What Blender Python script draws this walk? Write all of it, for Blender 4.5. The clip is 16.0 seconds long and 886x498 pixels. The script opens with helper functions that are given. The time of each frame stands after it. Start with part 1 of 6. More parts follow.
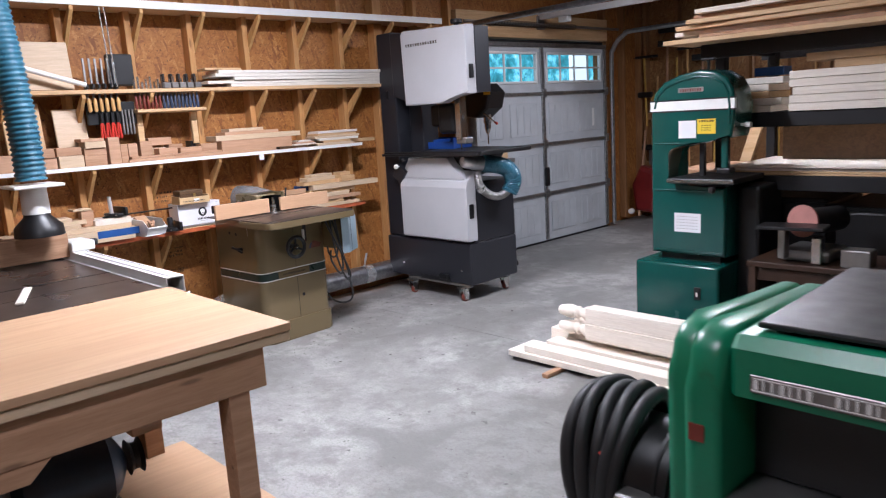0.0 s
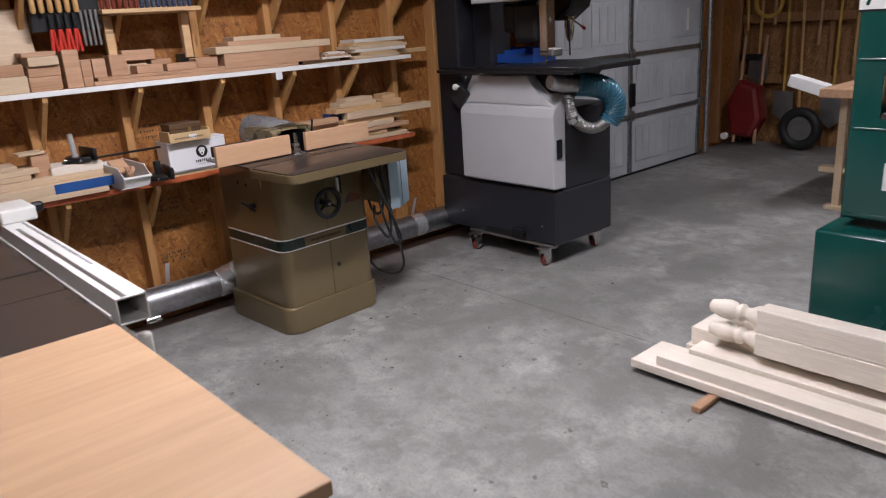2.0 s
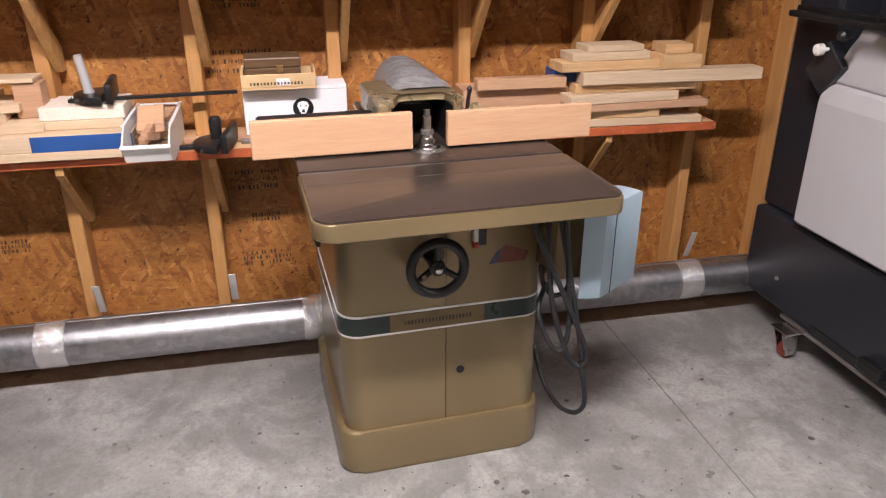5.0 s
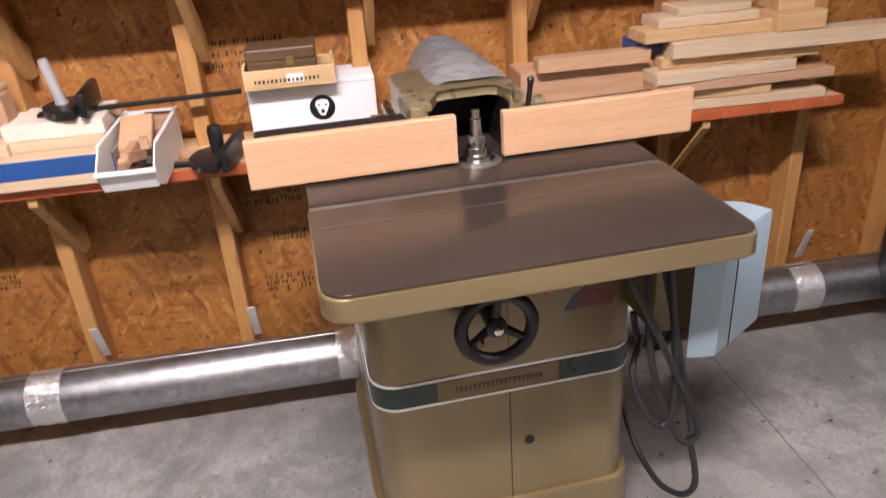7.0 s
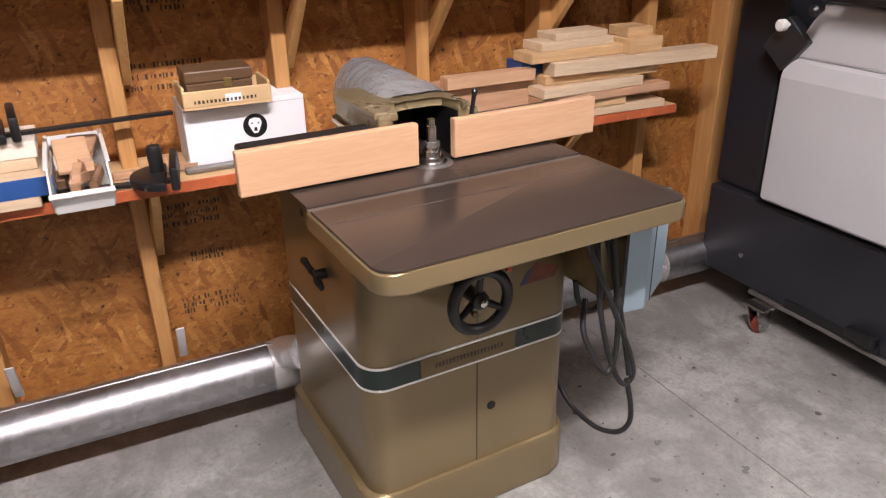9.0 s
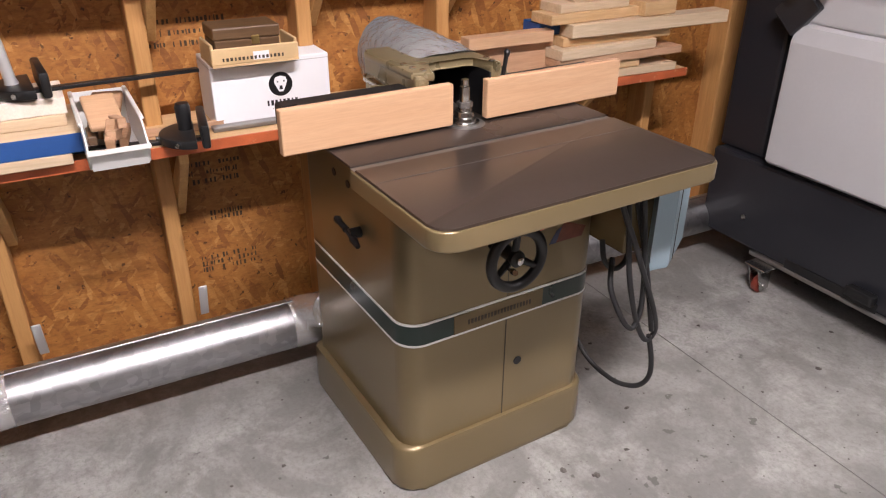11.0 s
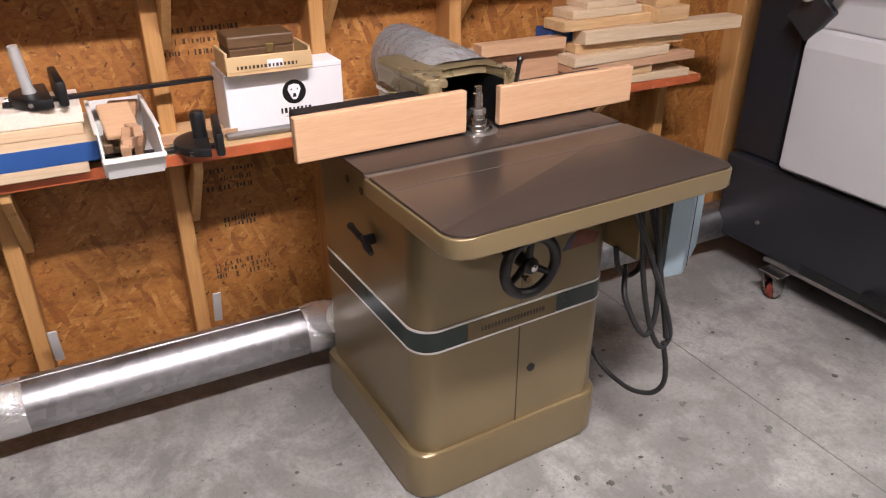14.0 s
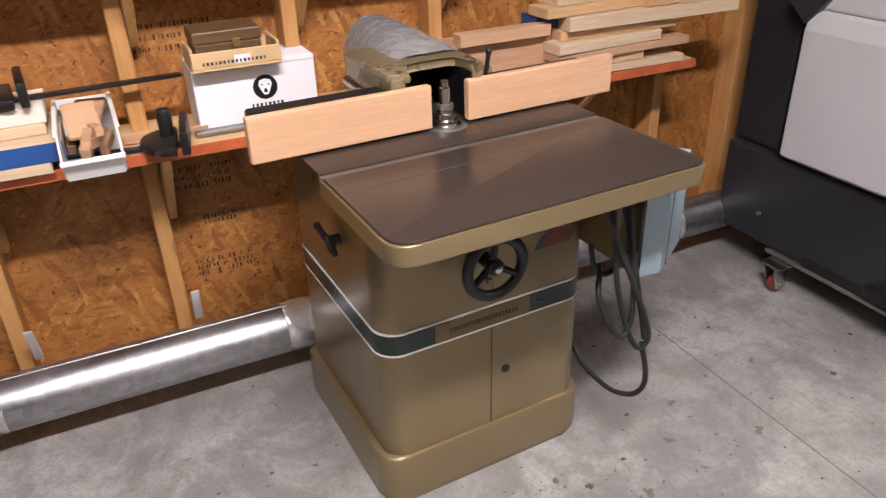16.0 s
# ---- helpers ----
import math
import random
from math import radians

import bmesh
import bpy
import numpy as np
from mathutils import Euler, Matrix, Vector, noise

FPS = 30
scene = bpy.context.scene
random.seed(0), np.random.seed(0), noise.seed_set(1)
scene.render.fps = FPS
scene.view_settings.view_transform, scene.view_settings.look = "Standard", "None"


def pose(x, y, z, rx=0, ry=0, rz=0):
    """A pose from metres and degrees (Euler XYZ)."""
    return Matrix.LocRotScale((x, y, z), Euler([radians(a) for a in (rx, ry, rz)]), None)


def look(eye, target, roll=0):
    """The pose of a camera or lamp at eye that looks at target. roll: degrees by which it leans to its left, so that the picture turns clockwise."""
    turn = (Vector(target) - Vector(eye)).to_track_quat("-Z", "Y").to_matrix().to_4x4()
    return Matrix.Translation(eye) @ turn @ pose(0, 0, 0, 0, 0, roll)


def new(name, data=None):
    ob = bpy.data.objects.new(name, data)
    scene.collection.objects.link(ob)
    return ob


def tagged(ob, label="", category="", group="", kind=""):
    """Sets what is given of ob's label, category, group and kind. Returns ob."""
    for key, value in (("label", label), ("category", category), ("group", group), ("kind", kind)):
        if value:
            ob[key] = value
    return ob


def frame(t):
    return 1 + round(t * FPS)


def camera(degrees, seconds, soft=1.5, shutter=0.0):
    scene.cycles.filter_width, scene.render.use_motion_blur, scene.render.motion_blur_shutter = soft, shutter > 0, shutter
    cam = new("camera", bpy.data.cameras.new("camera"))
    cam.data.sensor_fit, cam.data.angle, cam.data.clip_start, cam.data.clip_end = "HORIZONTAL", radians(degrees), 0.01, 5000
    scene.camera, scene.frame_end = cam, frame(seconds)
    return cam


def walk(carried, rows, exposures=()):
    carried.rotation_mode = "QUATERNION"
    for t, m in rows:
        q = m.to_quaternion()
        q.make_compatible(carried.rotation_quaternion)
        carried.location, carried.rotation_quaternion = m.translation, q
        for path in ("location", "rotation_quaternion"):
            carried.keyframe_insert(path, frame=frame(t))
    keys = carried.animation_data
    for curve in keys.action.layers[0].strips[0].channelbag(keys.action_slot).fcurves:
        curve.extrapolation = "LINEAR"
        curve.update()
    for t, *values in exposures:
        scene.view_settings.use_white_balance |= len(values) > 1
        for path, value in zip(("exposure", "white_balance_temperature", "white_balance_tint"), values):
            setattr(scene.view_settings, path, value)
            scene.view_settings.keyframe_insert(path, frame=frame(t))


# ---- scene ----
cam = camera(61.9, 16.0, 1.15, 0.35)
PATH = [
    (0, (0.039, 0.233, 1.463), (-1.387, 1.588, 1.102), -3.5),
    (0.5, (-0.299, 0.338, 1.473), (-1.7, 1.711, 1.082), -2.3),
    (1, (-0.613, 0.445, 1.492), (-1.85, 1.947, 1.031), -2.8),
    (1.5, (-0.896, 0.707, 1.479), (-2.238, 2.097, 0.965), -4.4),
    (2, (-1.152, 0.98, 1.466), (-2.593, 2.233, 0.872), -3.8),
    (2.5, (-1.498, 1.238, 1.441), (-2.875, 2.556, 0.833), -2.6),
    (3, (-1.724, 1.575, 1.396), (-3.386, 2.51, 0.794), -1.9),
    (3.5, (-1.947, 1.861, 1.404), (-3.652, 2.696, 0.775), -0.8),
    (4, (-2.2, 2.1, 1.359), (-3.927, 2.839, 0.672), -0.3),
    (4.5, (-2.437, 2.377, 1.397), (-4.235, 2.754, 0.606), 0.6),
    (4.7, (-2.493, 2.458, 1.404), (-4.287, 2.863, 0.619), 0.4),
    (6.8, (-3.072, 2.667, 1.369), (-4.806, 2.885, 0.397), -3.1),
    (7, (-3.054, 2.637, 1.376), (-4.827, 2.877, 0.481), -4.1),
    (7.5, (-3.04, 2.468, 1.394), (-4.715, 3.054, 0.472), -0.2),
    (8, (-2.962, 2.466, 1.374), (-4.686, 2.896, 0.456), -3.2),
    (8.5, (-2.972, 2.381, 1.356), (-4.675, 2.922, 0.458), -4.1),
    (8.7, (-2.969, 2.28, 1.389), (-4.635, 3.043, 0.588), -1.9),
    (11, (-3.004, 2.067, 1.404), (-4.561, 2.911, 0.475), 0.3),
    (11.5, (-3.012, 2.06, 1.403), (-4.554, 2.912, 0.458), 0.4),
    (12, (-3.012, 2.06, 1.397), (-4.57, 2.893, 0.46), 0.7),
    (12.5, (-3.011, 2.06, 1.396), (-4.586, 2.862, 0.46), 0.7),
    (13, (-3.011, 2.065, 1.4), (-4.591, 2.883, 0.487), 0.1),
    (13.5, (-3.006, 2.061, 1.405), (-4.607, 2.831, 0.488), -0.3),
    (14, (-3.007, 2.062, 1.405), (-4.585, 2.884, 0.491), -0.2),
    (14.5, (-3.005, 2.062, 1.407), (-4.591, 2.883, 0.507), -0.3),
    (15, (-3.005, 2.059, 1.41), (-4.596, 2.871, 0.511), -0.4),
    (15.5, (-3.004, 2.081, 1.407), (-4.601, 2.861, 0.49), -1.3),
    (16, (-2.998, 2.217, 1.418), (-4.591, 2.956, 0.461), -1.8),
]
walk(cam, [(t, look(eye, target, roll)) for t, eye, target, roll in PATH], [(0, 0.02, 5800, 10), (0.5, -0.20, 5850, 10), (1.0, -0.37, 5900, 10), (1.5, -0.60, 6050, 10), (2.0, -0.68, 6200, 10), (2.5, -0.48, 6350, 11), (3, -0.40, 6600, 13), (4.0, 0.03, 6700, 13), (4.5, 0.08, 6750, 14), (7, 0.12, 6780, 15), (11, 0.02, 6700, 13), (16, 0.04, 6720, 13)])

# ---- world and lights ----
world = bpy.data.worlds.new("daylight")
scene.world = world
world.use_nodes = True
sky = world.node_tree.nodes.new("ShaderNodeTexSky")
sky.sky_type, sky.sun_disc = "NISHITA", False
sky.sun_elevation, sky.sun_rotation = radians(40), radians(200)
back = world.node_tree.nodes["Background"]
back.inputs["Strength"].default_value = 0.12
world.node_tree.links.new(sky.outputs["Color"], back.inputs["Color"])


def area_lamp(x, y, z, sx, sy, watts, color):
    data = bpy.data.lights.new("tube_light", "AREA")
    data.shape, data.size, data.size_y = "RECTANGLE", sx, sy
    data.energy, data.color = watts, color
    ob = new("tube_light", data)
    ob.location = (x, y, z)
    return ob


TUBE = (1.0, 0.945, 0.975)
LAMPS = [(-2.95, 2.4), (-2.3, 5.7), (-0.9, 0.4)]
WATTS = [182, 105, 38]
for (lx, ly), w in zip(LAMPS, WATTS):
    area_lamp(lx, ly, 2.83, 0.14, 1.2, w, TUBE)


# ---- materials ----
def nodes_of(name):
    m = bpy.data.materials.new(name)
    m.use_nodes = True
    nt = m.node_tree
    return m, nt, nt.nodes["Principled BSDF"]


def link(nt, a, b):
    nt.links.new(a, b)


def mix(nt, fac, a, b, mode="MIX"):
    n = nt.nodes.new("ShaderNodeMix")
    n.data_type, n.blend_type = "RGBA", mode
    for sock, v in ((n.inputs[0], fac), (n.inputs[6], a), (n.inputs[7], b)):
        if hasattr(v, "is_output"):
            link(nt, v, sock)
        elif isinstance(v, (int, float)):
            sock.default_value = v
        else:
            sock.default_value = (*v, 1)
    return n.outputs[2]


def coords(nt, scale=(1, 1, 1), rot=(0, 0, 0), shift=0.0):
    tc = nt.nodes.new("ShaderNodeTexCoord")
    mp = nt.nodes.new("ShaderNodeMapping")
    mp.inputs["Scale"].default_value = scale
    mp.inputs["Rotation"].default_value = [radians(a) for a in rot]
    src = tc.outputs["Object"]
    if shift:
        info = nt.nodes.new("ShaderNodeObjectInfo")
        mul = nt.nodes.new("ShaderNodeMath")
        mul.operation = "MULTIPLY"
        mul.inputs[1].default_value = shift
        link(nt, info.outputs["Random"], mul.inputs[0])
        add = nt.nodes.new("ShaderNodeVectorMath")
        add.operation = "ADD"
        link(nt, src, add.inputs[0])
        link(nt, mul.outputs[0], add.inputs[1])
        src = add.outputs[0]
    link(nt, src, mp.inputs["Vector"])
    return mp.outputs["Vector"]


def noise_tex(nt, vec, scale, detail=4, rough=0.55, dist=0.0):
    n = nt.nodes.new("ShaderNodeTexNoise")
    n.inputs["Scale"].default_value = scale
    n.inputs["Detail"].default_value = detail
    n.inputs["Roughness"].default_value = rough
    n.inputs["Distortion"].default_value = dist
    link(nt, vec, n.inputs["Vector"])
    return n.outputs["Fac"]


def ramp(nt, fac, stops):
    n = nt.nodes.new("ShaderNodeValToRGB")
    el = n.color_ramp.elements
    while len(el) < len(stops):
        el.new(0.5)
    for e, (p, c) in zip(el, stops):
        e.position = p
        e.color = (c, c, c, 1) if isinstance(c, (int, float)) else (*c, 1)
    link(nt, fac, n.inputs["Fac"])
    return n.outputs["Color"]


def bump(nt, bsdf, height, strength=0.2, dist=0.002):
    b = nt.nodes.new("ShaderNodeBump")
    b.inputs["Strength"].default_value = strength
    b.inputs["Distance"].default_value = dist
    link(nt, height, b.inputs["Height"])
    link(nt, b.outputs["Normal"], bsdf.inputs["Normal"])


def tint(c, k):
    return tuple(min(1, v * k) for v in c)


def paint(name, c, rough=0.4, metal=0.0, var=0.12, scale=6, wear=None, bumps=0.05, coat=0.0):
    m, nt, b = nodes_of(name)
    v = coords(nt, shift=7)
    big = noise_tex(nt, v, scale, 3)
    fine = noise_tex(nt, v, scale * 22, 3)
    col = mix(nt, ramp(nt, big, [(0.3, 0.0), (0.7, 1.0)]), tint(c, 1 - var), tint(c, 1 + var))
    col = mix(nt, ramp(nt, fine, [(0.35, 0.0), (0.65, 0.35)]), col, tint(c, 1 - var * 0.8))
    if wear:
        w = noise_tex(nt, v, scale * 2.5, 8, 0.7)
        col = mix(nt, ramp(nt, w, [(0.60, 0.0), (0.68, 0.7)]), col, wear)
    link(nt, col, b.inputs["Base Color"])
    r = ramp(nt, big, [(0.2, max(0.02, rough - 0.08)), (0.8, min(1, rough + 0.08))])
    link(nt, r, b.inputs["Roughness"])
    b.inputs["Metallic"].default_value = metal
    b.inputs["Coat Weight"].default_value = coat
    b.inputs["Coat Roughness"].default_value = 0.22
    if bumps:
        bump(nt, b, fine, bumps, 0.001)
    return m


def wood(name, light, dark, axis="y", rough=0.6, knots=True, grain=1.0):
    m, nt, b = nodes_of(name)
    long, cross = 1.2 * grain, 18 * grain
    sc = {"x": (long, cross, cross), "y": (cross, long, cross), "z": (cross, cross, long)}[axis]
    v = coords(nt, sc, shift=13)
    rings = noise_tex(nt, v, 1.6, 5, 0.6, 0.8)
    fibre = noise_tex(nt, v, 9, 3, 0.7)
    broad = noise_tex(nt, coords(nt, shift=5), 2.2, 3)
    col = mix(nt, ramp(nt, rings, [(0.3, 0.0), (0.62, 1.0)]), dark, light)
    col = mix(nt, ramp(nt, fibre, [(0.35, 0.35), (0.6, 0.0)]), col, tint(dark, 0.7))
    col = mix(nt, ramp(nt, broad, [(0.35, 0.25), (0.65, 0.0)]), col, tint(dark, 0.85))
    info = nt.nodes.new("ShaderNodeObjectInfo")
    col = mix(nt, ramp(nt, info.outputs["Random"], [(0.0, 0.0), (1.0, 0.3)]), col, tint(dark, 0.9))
    if knots:
        kv = nt.nodes.new("ShaderNodeTexVoronoi")
        kv.inputs["Scale"].default_value = 1.0
        ks = {"x": (2, 9, 9), "y": (9, 2, 9), "z": (9, 9, 2)}[axis]
        link(nt, coords(nt, ks, shift=17), kv.inputs["Vector"])
        col = mix(nt, ramp(nt, kv.outputs["Distance"], [(0.04, 0.8), (0.09, 0.0)]), col, tint(dark, 0.45))
    link(nt, col, b.inputs["Base Color"])
    b.inputs["Roughness"].default_value = rough
    bump(nt, b, fibre, 0.12, 0.0015)
    return m


def osb(name, cols, facing="x"):
    """Oriented strand board: three layers of long flakes laid at different angles."""
    m, nt, b = nodes_of(name)
    out, height = None, None
    for i, (ang, sc) in enumerate(((9, 1.0), (-48, 1.25), (71, 0.8))):
        base = coords(nt, (1, 1, 1), (ang, 0, 0) if facing == "x" else (0, ang, 0))
        mp = nt.nodes.new("ShaderNodeMapping")
        mp.inputs["Scale"].default_value = (10 * sc, 19 * sc, 74 * sc) if facing == "x" else (19 * sc, 10 * sc, 74 * sc)
        mp.inputs["Location"].default_value = (i * 3.7, i * 1.3, i * 5.1)
        link(nt, base, mp.inputs["Vector"])
        wob = nt.nodes.new("ShaderNodeTexNoise")
        wob.inputs["Scale"].default_value = 0.7
        link(nt, mp.outputs["Vector"], wob.inputs["Vector"])
        add = nt.nodes.new("ShaderNodeMix")
        add.data_type = "RGBA"
        add.blend_type = "ADD"
        add.inputs[0].default_value = 1.3
        link(nt, mp.outputs["Vector"], add.inputs[6])
        link(nt, wob.outputs["Color"], add.inputs[7])
        vo = nt.nodes.new("ShaderNodeTexVoronoi")
        vo.inputs["Scale"].default_value = 1.0
        link(nt, add.outputs[2], vo.inputs["Vector"])
        sep = nt.nodes.new("ShaderNodeSeparateColor")
        link(nt, vo.outputs["Color"], sep.inputs[0])
        layer = ramp(nt, sep.outputs[0], [(0.0, cols[0]), (0.22, cols[1]), (0.80, cols[2]), (1.0, cols[3])])
        if out is None:
            out, height = layer, sep.outputs[1]
        else:
            out = mix(nt, ramp(nt, sep.outputs[2], [(0.45, 0.0), (0.55, 1.0)]), out, layer)
    grain = noise_tex(nt, coords(nt, (8, 8, 30)), 6, 4)
    out = mix(nt, ramp(nt, grain, [(0.35, 0.30), (0.6, 0.0)]), out, cols[0])
    blotch = noise_tex(nt, coords(nt), 1.6, 3)
    out = mix(nt, ramp(nt, blotch, [(0.35, 0.35), (0.65, 0.0)]), out, tint(cols[1], 0.8))
    speck = noise_tex(nt, coords(nt), 48, 3)
    out = mix(nt, ramp(nt, speck, [(0.66, 0.0), (0.70, 0.85)]), out, tint(cols[0], 0.22))
    fleck = noise_tex(nt, coords(nt, (1, 1.4, 3.2)), 26, 6, 0.7, 0.6)
    out = mix(nt, ramp(nt, fleck, [(0.30, 0.55), (0.50, 0.0)]), out, tint(cols[0], 0.7))
    out = mix(nt, ramp(nt, fleck, [(0.56, 0.0), (0.74, 0.45)]), out, cols[3])
    link(nt, out, b.inputs["Base Color"])
    b.inputs["Roughness"].default_value = 0.62
    bump(nt, b, height, 0.4, 0.002)
    return m


def concrete(name):
    m, nt, b = nodes_of(name)
    v = coords(nt)
    big = noise_tex(nt, v, 0.9, 6, 0.62, 0.5)
    mid = noise_tex(nt, v, 2.6, 7, 0.66, 0.6)
    fine = noise_tex(nt, v, 75, 5, 0.75)
    col = mix(nt, ramp(nt, big, [(0.40, 0.0), (0.58, 1.0)]), (0.194, 0.188, 0.181), (0.354, 0.344, 0.331))
    col = mix(nt, ramp(nt, mid, [(0.40, 0.8), (0.54, 0.0)]), col, (0.161, 0.156, 0.149))
    pale = noise_tex(nt, coords(nt, shift=0.0), 2.1, 9, 0.68, 0.3)
    col = mix(nt, ramp(nt, pale, [(0.56, 0.0), (0.66, 0.5)]), col, (0.472, 0.463, 0.444))
    patch = noise_tex(nt, v, 7.5, 9, 0.74)
    col = mix(nt, ramp(nt, patch, [(0.40, 0.6), (0.52, 0.0)]), col, (0.156, 0.151, 0.143))
    col = mix(nt, ramp(nt, fine, [(0.36, 0.42), (0.54, 0.0)]), col, (0.132, 0.126, 0.115))
    spots = noise_tex(nt, v, 17, 3, 0.6)
    col = mix(nt, ramp(nt, spots, [(0.675, 0.0), (0.70, 0.8)]), col, (0.085, 0.079, 0.073))
    link(nt, col, b.inputs["Base Color"])
    link(nt, ramp(nt, mid, [(0.3, 0.38), (0.7, 0.62)]), b.inputs["Roughness"])
    bump(nt, b, fine, 0.12, 0.002)
    return m


def galvanised(name, c=(0.62, 0.62, 0.60), rough=0.24):
    m, nt, b = nodes_of(name)
    vo = nt.nodes.new("ShaderNodeTexVoronoi")
    vo.inputs["Scale"].default_value = 45
    link(nt, coords(nt), vo.inputs["Vector"])
    sep = nt.nodes.new("ShaderNodeSeparateColor")
    link(nt, vo.outputs["Color"], sep.inputs[0])
    col = mix(nt, ramp(nt, sep.outputs[0], [(0.0, 0.0), (1.0, 1.0)]), tint(c, 0.82), tint(c, 1.1))
    smear = noise_tex(nt, coords(nt, (6, 1.2, 6)), 5, 5)
    col = mix(nt, ramp(nt, smear, [(0.45, 0.0), (0.7, 0.5)]), col, tint(c, 0.6))
    link(nt, col, b.inputs["Base Color"])
    b.inputs["Metallic"].default_value = 1.0
    link(nt, ramp(nt, smear, [(0.3, rough - 0.06), (0.7, rough + 0.14)]), b.inputs["Roughness"])
    bump(nt, b, smear, 0.08, 0.002)
    return m


def crinkle(name, c, rough=0.12, metal=0.0, scale=60, strength=0.5, alpha=1.0):
    m, nt, b = nodes_of(name)
    v = coords(nt, (1, 1, 1))
    n = noise_tex(nt, v, scale, 4, 0.6, 1.5)
    link(nt, mix(nt, n, tint(c, 0.85), tint(c, 1.1)), b.inputs["Base Color"])
    b.inputs["Roughness"].default_value = rough
    b.inputs["Metallic"].default_value = metal
    b.inputs["Alpha"].default_value = alpha
    bump(nt, b, n, strength, 0.01)
    return m


def glass(name, c=(0.9, 0.97, 1.0)):
    m, nt, b = nodes_of(name)
    b.inputs["Base Color"].default_value = (*c, 1)
    b.inputs["Roughness"].default_value = 0.03
    b.inputs["Transmission Weight"].default_value = 1.0
    b.inputs["IOR"].default_value = 1.05
    return m


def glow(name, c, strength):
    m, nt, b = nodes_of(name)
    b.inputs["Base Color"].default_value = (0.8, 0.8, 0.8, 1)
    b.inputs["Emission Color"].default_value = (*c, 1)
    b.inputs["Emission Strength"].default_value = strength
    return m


CONCRETE = concrete("concrete")
OSB_X = osb("strand_board", [(0.20, 0.070, 0.016), (0.345, 0.135, 0.030), (0.42, 0.178, 0.042), (0.54, 0.268, 0.078)], "x")
OSB_Y = osb("strand_board_end", [(0.17, 0.075, 0.024), (0.28, 0.13, 0.045), (0.36, 0.18, 0.065), (0.46, 0.27, 0.12)], "y")
STUD = wood("stud_wood", (0.58, 0.315, 0.115), (0.42, 0.20, 0.065), "z", 0.62)
STUD_DARK = wood("old_stud_wood", (0.36, 0.185, 0.075), (0.22, 0.10, 0.036), "z", 0.65)
BRACE = wood("brace_wood", (0.64, 0.385, 0.15), (0.48, 0.26, 0.09), "z", 0.6)
PINE_Y = wood("pine_board", (0.68, 0.47, 0.26), (0.54, 0.33, 0.155), "y", 0.6)
PINE_X = wood("pine_board_cross", (0.70, 0.50, 0.29), (0.56, 0.36, 0.18), "x", 0.6)
PALE_X = wood("pale_maple", (0.85, 0.78, 0.69), (0.77, 0.68, 0.58), "x", 0.55, False)
PALE_Y = wood("pale_ash", (0.68, 0.53, 0.37), (0.57, 0.42, 0.27), "y", 0.55, False)
WHITE_Y = wood("white_trim_board", (0.80, 0.76, 0.69), (0.66, 0.60, 0.52), "y", 0.5, False)
BEECH = wood("beech", (0.61, 0.385, 0.235), (0.55, 0.33, 0.19), "y", 0.42, False, 1.6)
CHERRY = wood("reddish_offcut", (0.58, 0.36, 0.23), (0.45, 0.255, 0.145), "y", 0.55, False)
WALNUT = wood("walnut", (0.17, 0.095, 0.045), (0.09, 0.048, 0.022), "y", 0.45, False)
PLY = wood("plywood_top", (0.55, 0.355, 0.21), (0.47, 0.29, 0.165), "y", 0.55, False, 0.25)
PLY_ROUGH = wood("rough_timber", (0.54, 0.33, 0.20), (0.37, 0.20, 0.11), "y", 0.7)
RED_EDGE = paint("red_painted_edge", (0.46, 0.105, 0.035), 0.5, 0, 0.25, 10, (0.55, 0.30, 0.15))
WHITE_EDGE = paint("white_painted_edge", (0.78, 0.77, 0.75), 0.45, 0, 0.06, 8)
GOLD = paint("olive_gold_enamel", (0.215, 0.162, 0.084), 0.30, 0.45, 0.015, 0.5, None, 0.01, 0.25)
GOLD_RUB = paint("worn_olive_gold", (0.24, 0.19, 0.105), 0.3, 0.4, 0.10, 14, (0.34, 0.29, 0.19))
GREEN_BAND = paint("dark_green_band", (0.012, 0.028, 0.022), 0.3, 0, 0.1, 8)
PINSTRIPE = paint("white_pinstripe", (0.80, 0.80, 0.77), 0.4, 0, 0.04, 20)
PLATE = paint("bronze_nameplate", (0.16, 0.115, 0.055), 0.4, 0.4, 0.15, 12)
ENGRAVE = paint("dark_lettering", (0.045, 0.032, 0.018), 0.5, 0, 0.05, 20)
IRON_TOP = paint("waxed_cast_iron", (0.076, 0.057, 0.048), 0.30, 0.6, 0.09, 3, None, 0.02)
STEEL = paint("bright_steel", (0.58, 0.57, 0.55), 0.24, 1.0, 0.1, 10)
DULL_STEEL = paint("dull_steel", (0.30, 0.29, 0.28), 0.42, 0.9, 0.15, 12)
BLACK = paint("black_plastic", (0.007, 0.007, 0.008), 0.4, 0, 0.2, 10)
BLACK_IRON = paint("black_iron", (0.011, 0.011, 0.012), 0.42, 0.2, 0.25, 14)
RUBBER = paint("black_rubber", (0.012, 0.012, 0.013), 0.55, 0, 0.2, 20)
BOX_BLUE = paint("grey_blue_enamel", (0.25, 0.335, 0.385), 0.42, 0, 0.06, 5)
SAW_DARK = paint("charcoal_enamel", (0.018, 0.019, 0.024), 0.40, 0, 0.12, 4, None, 0.05)
SAW_GREY = paint("light_grey_hammered_enamel", (0.47, 0.47, 0.485), 0.4, 0, 0.04, 4, None, 0.1)
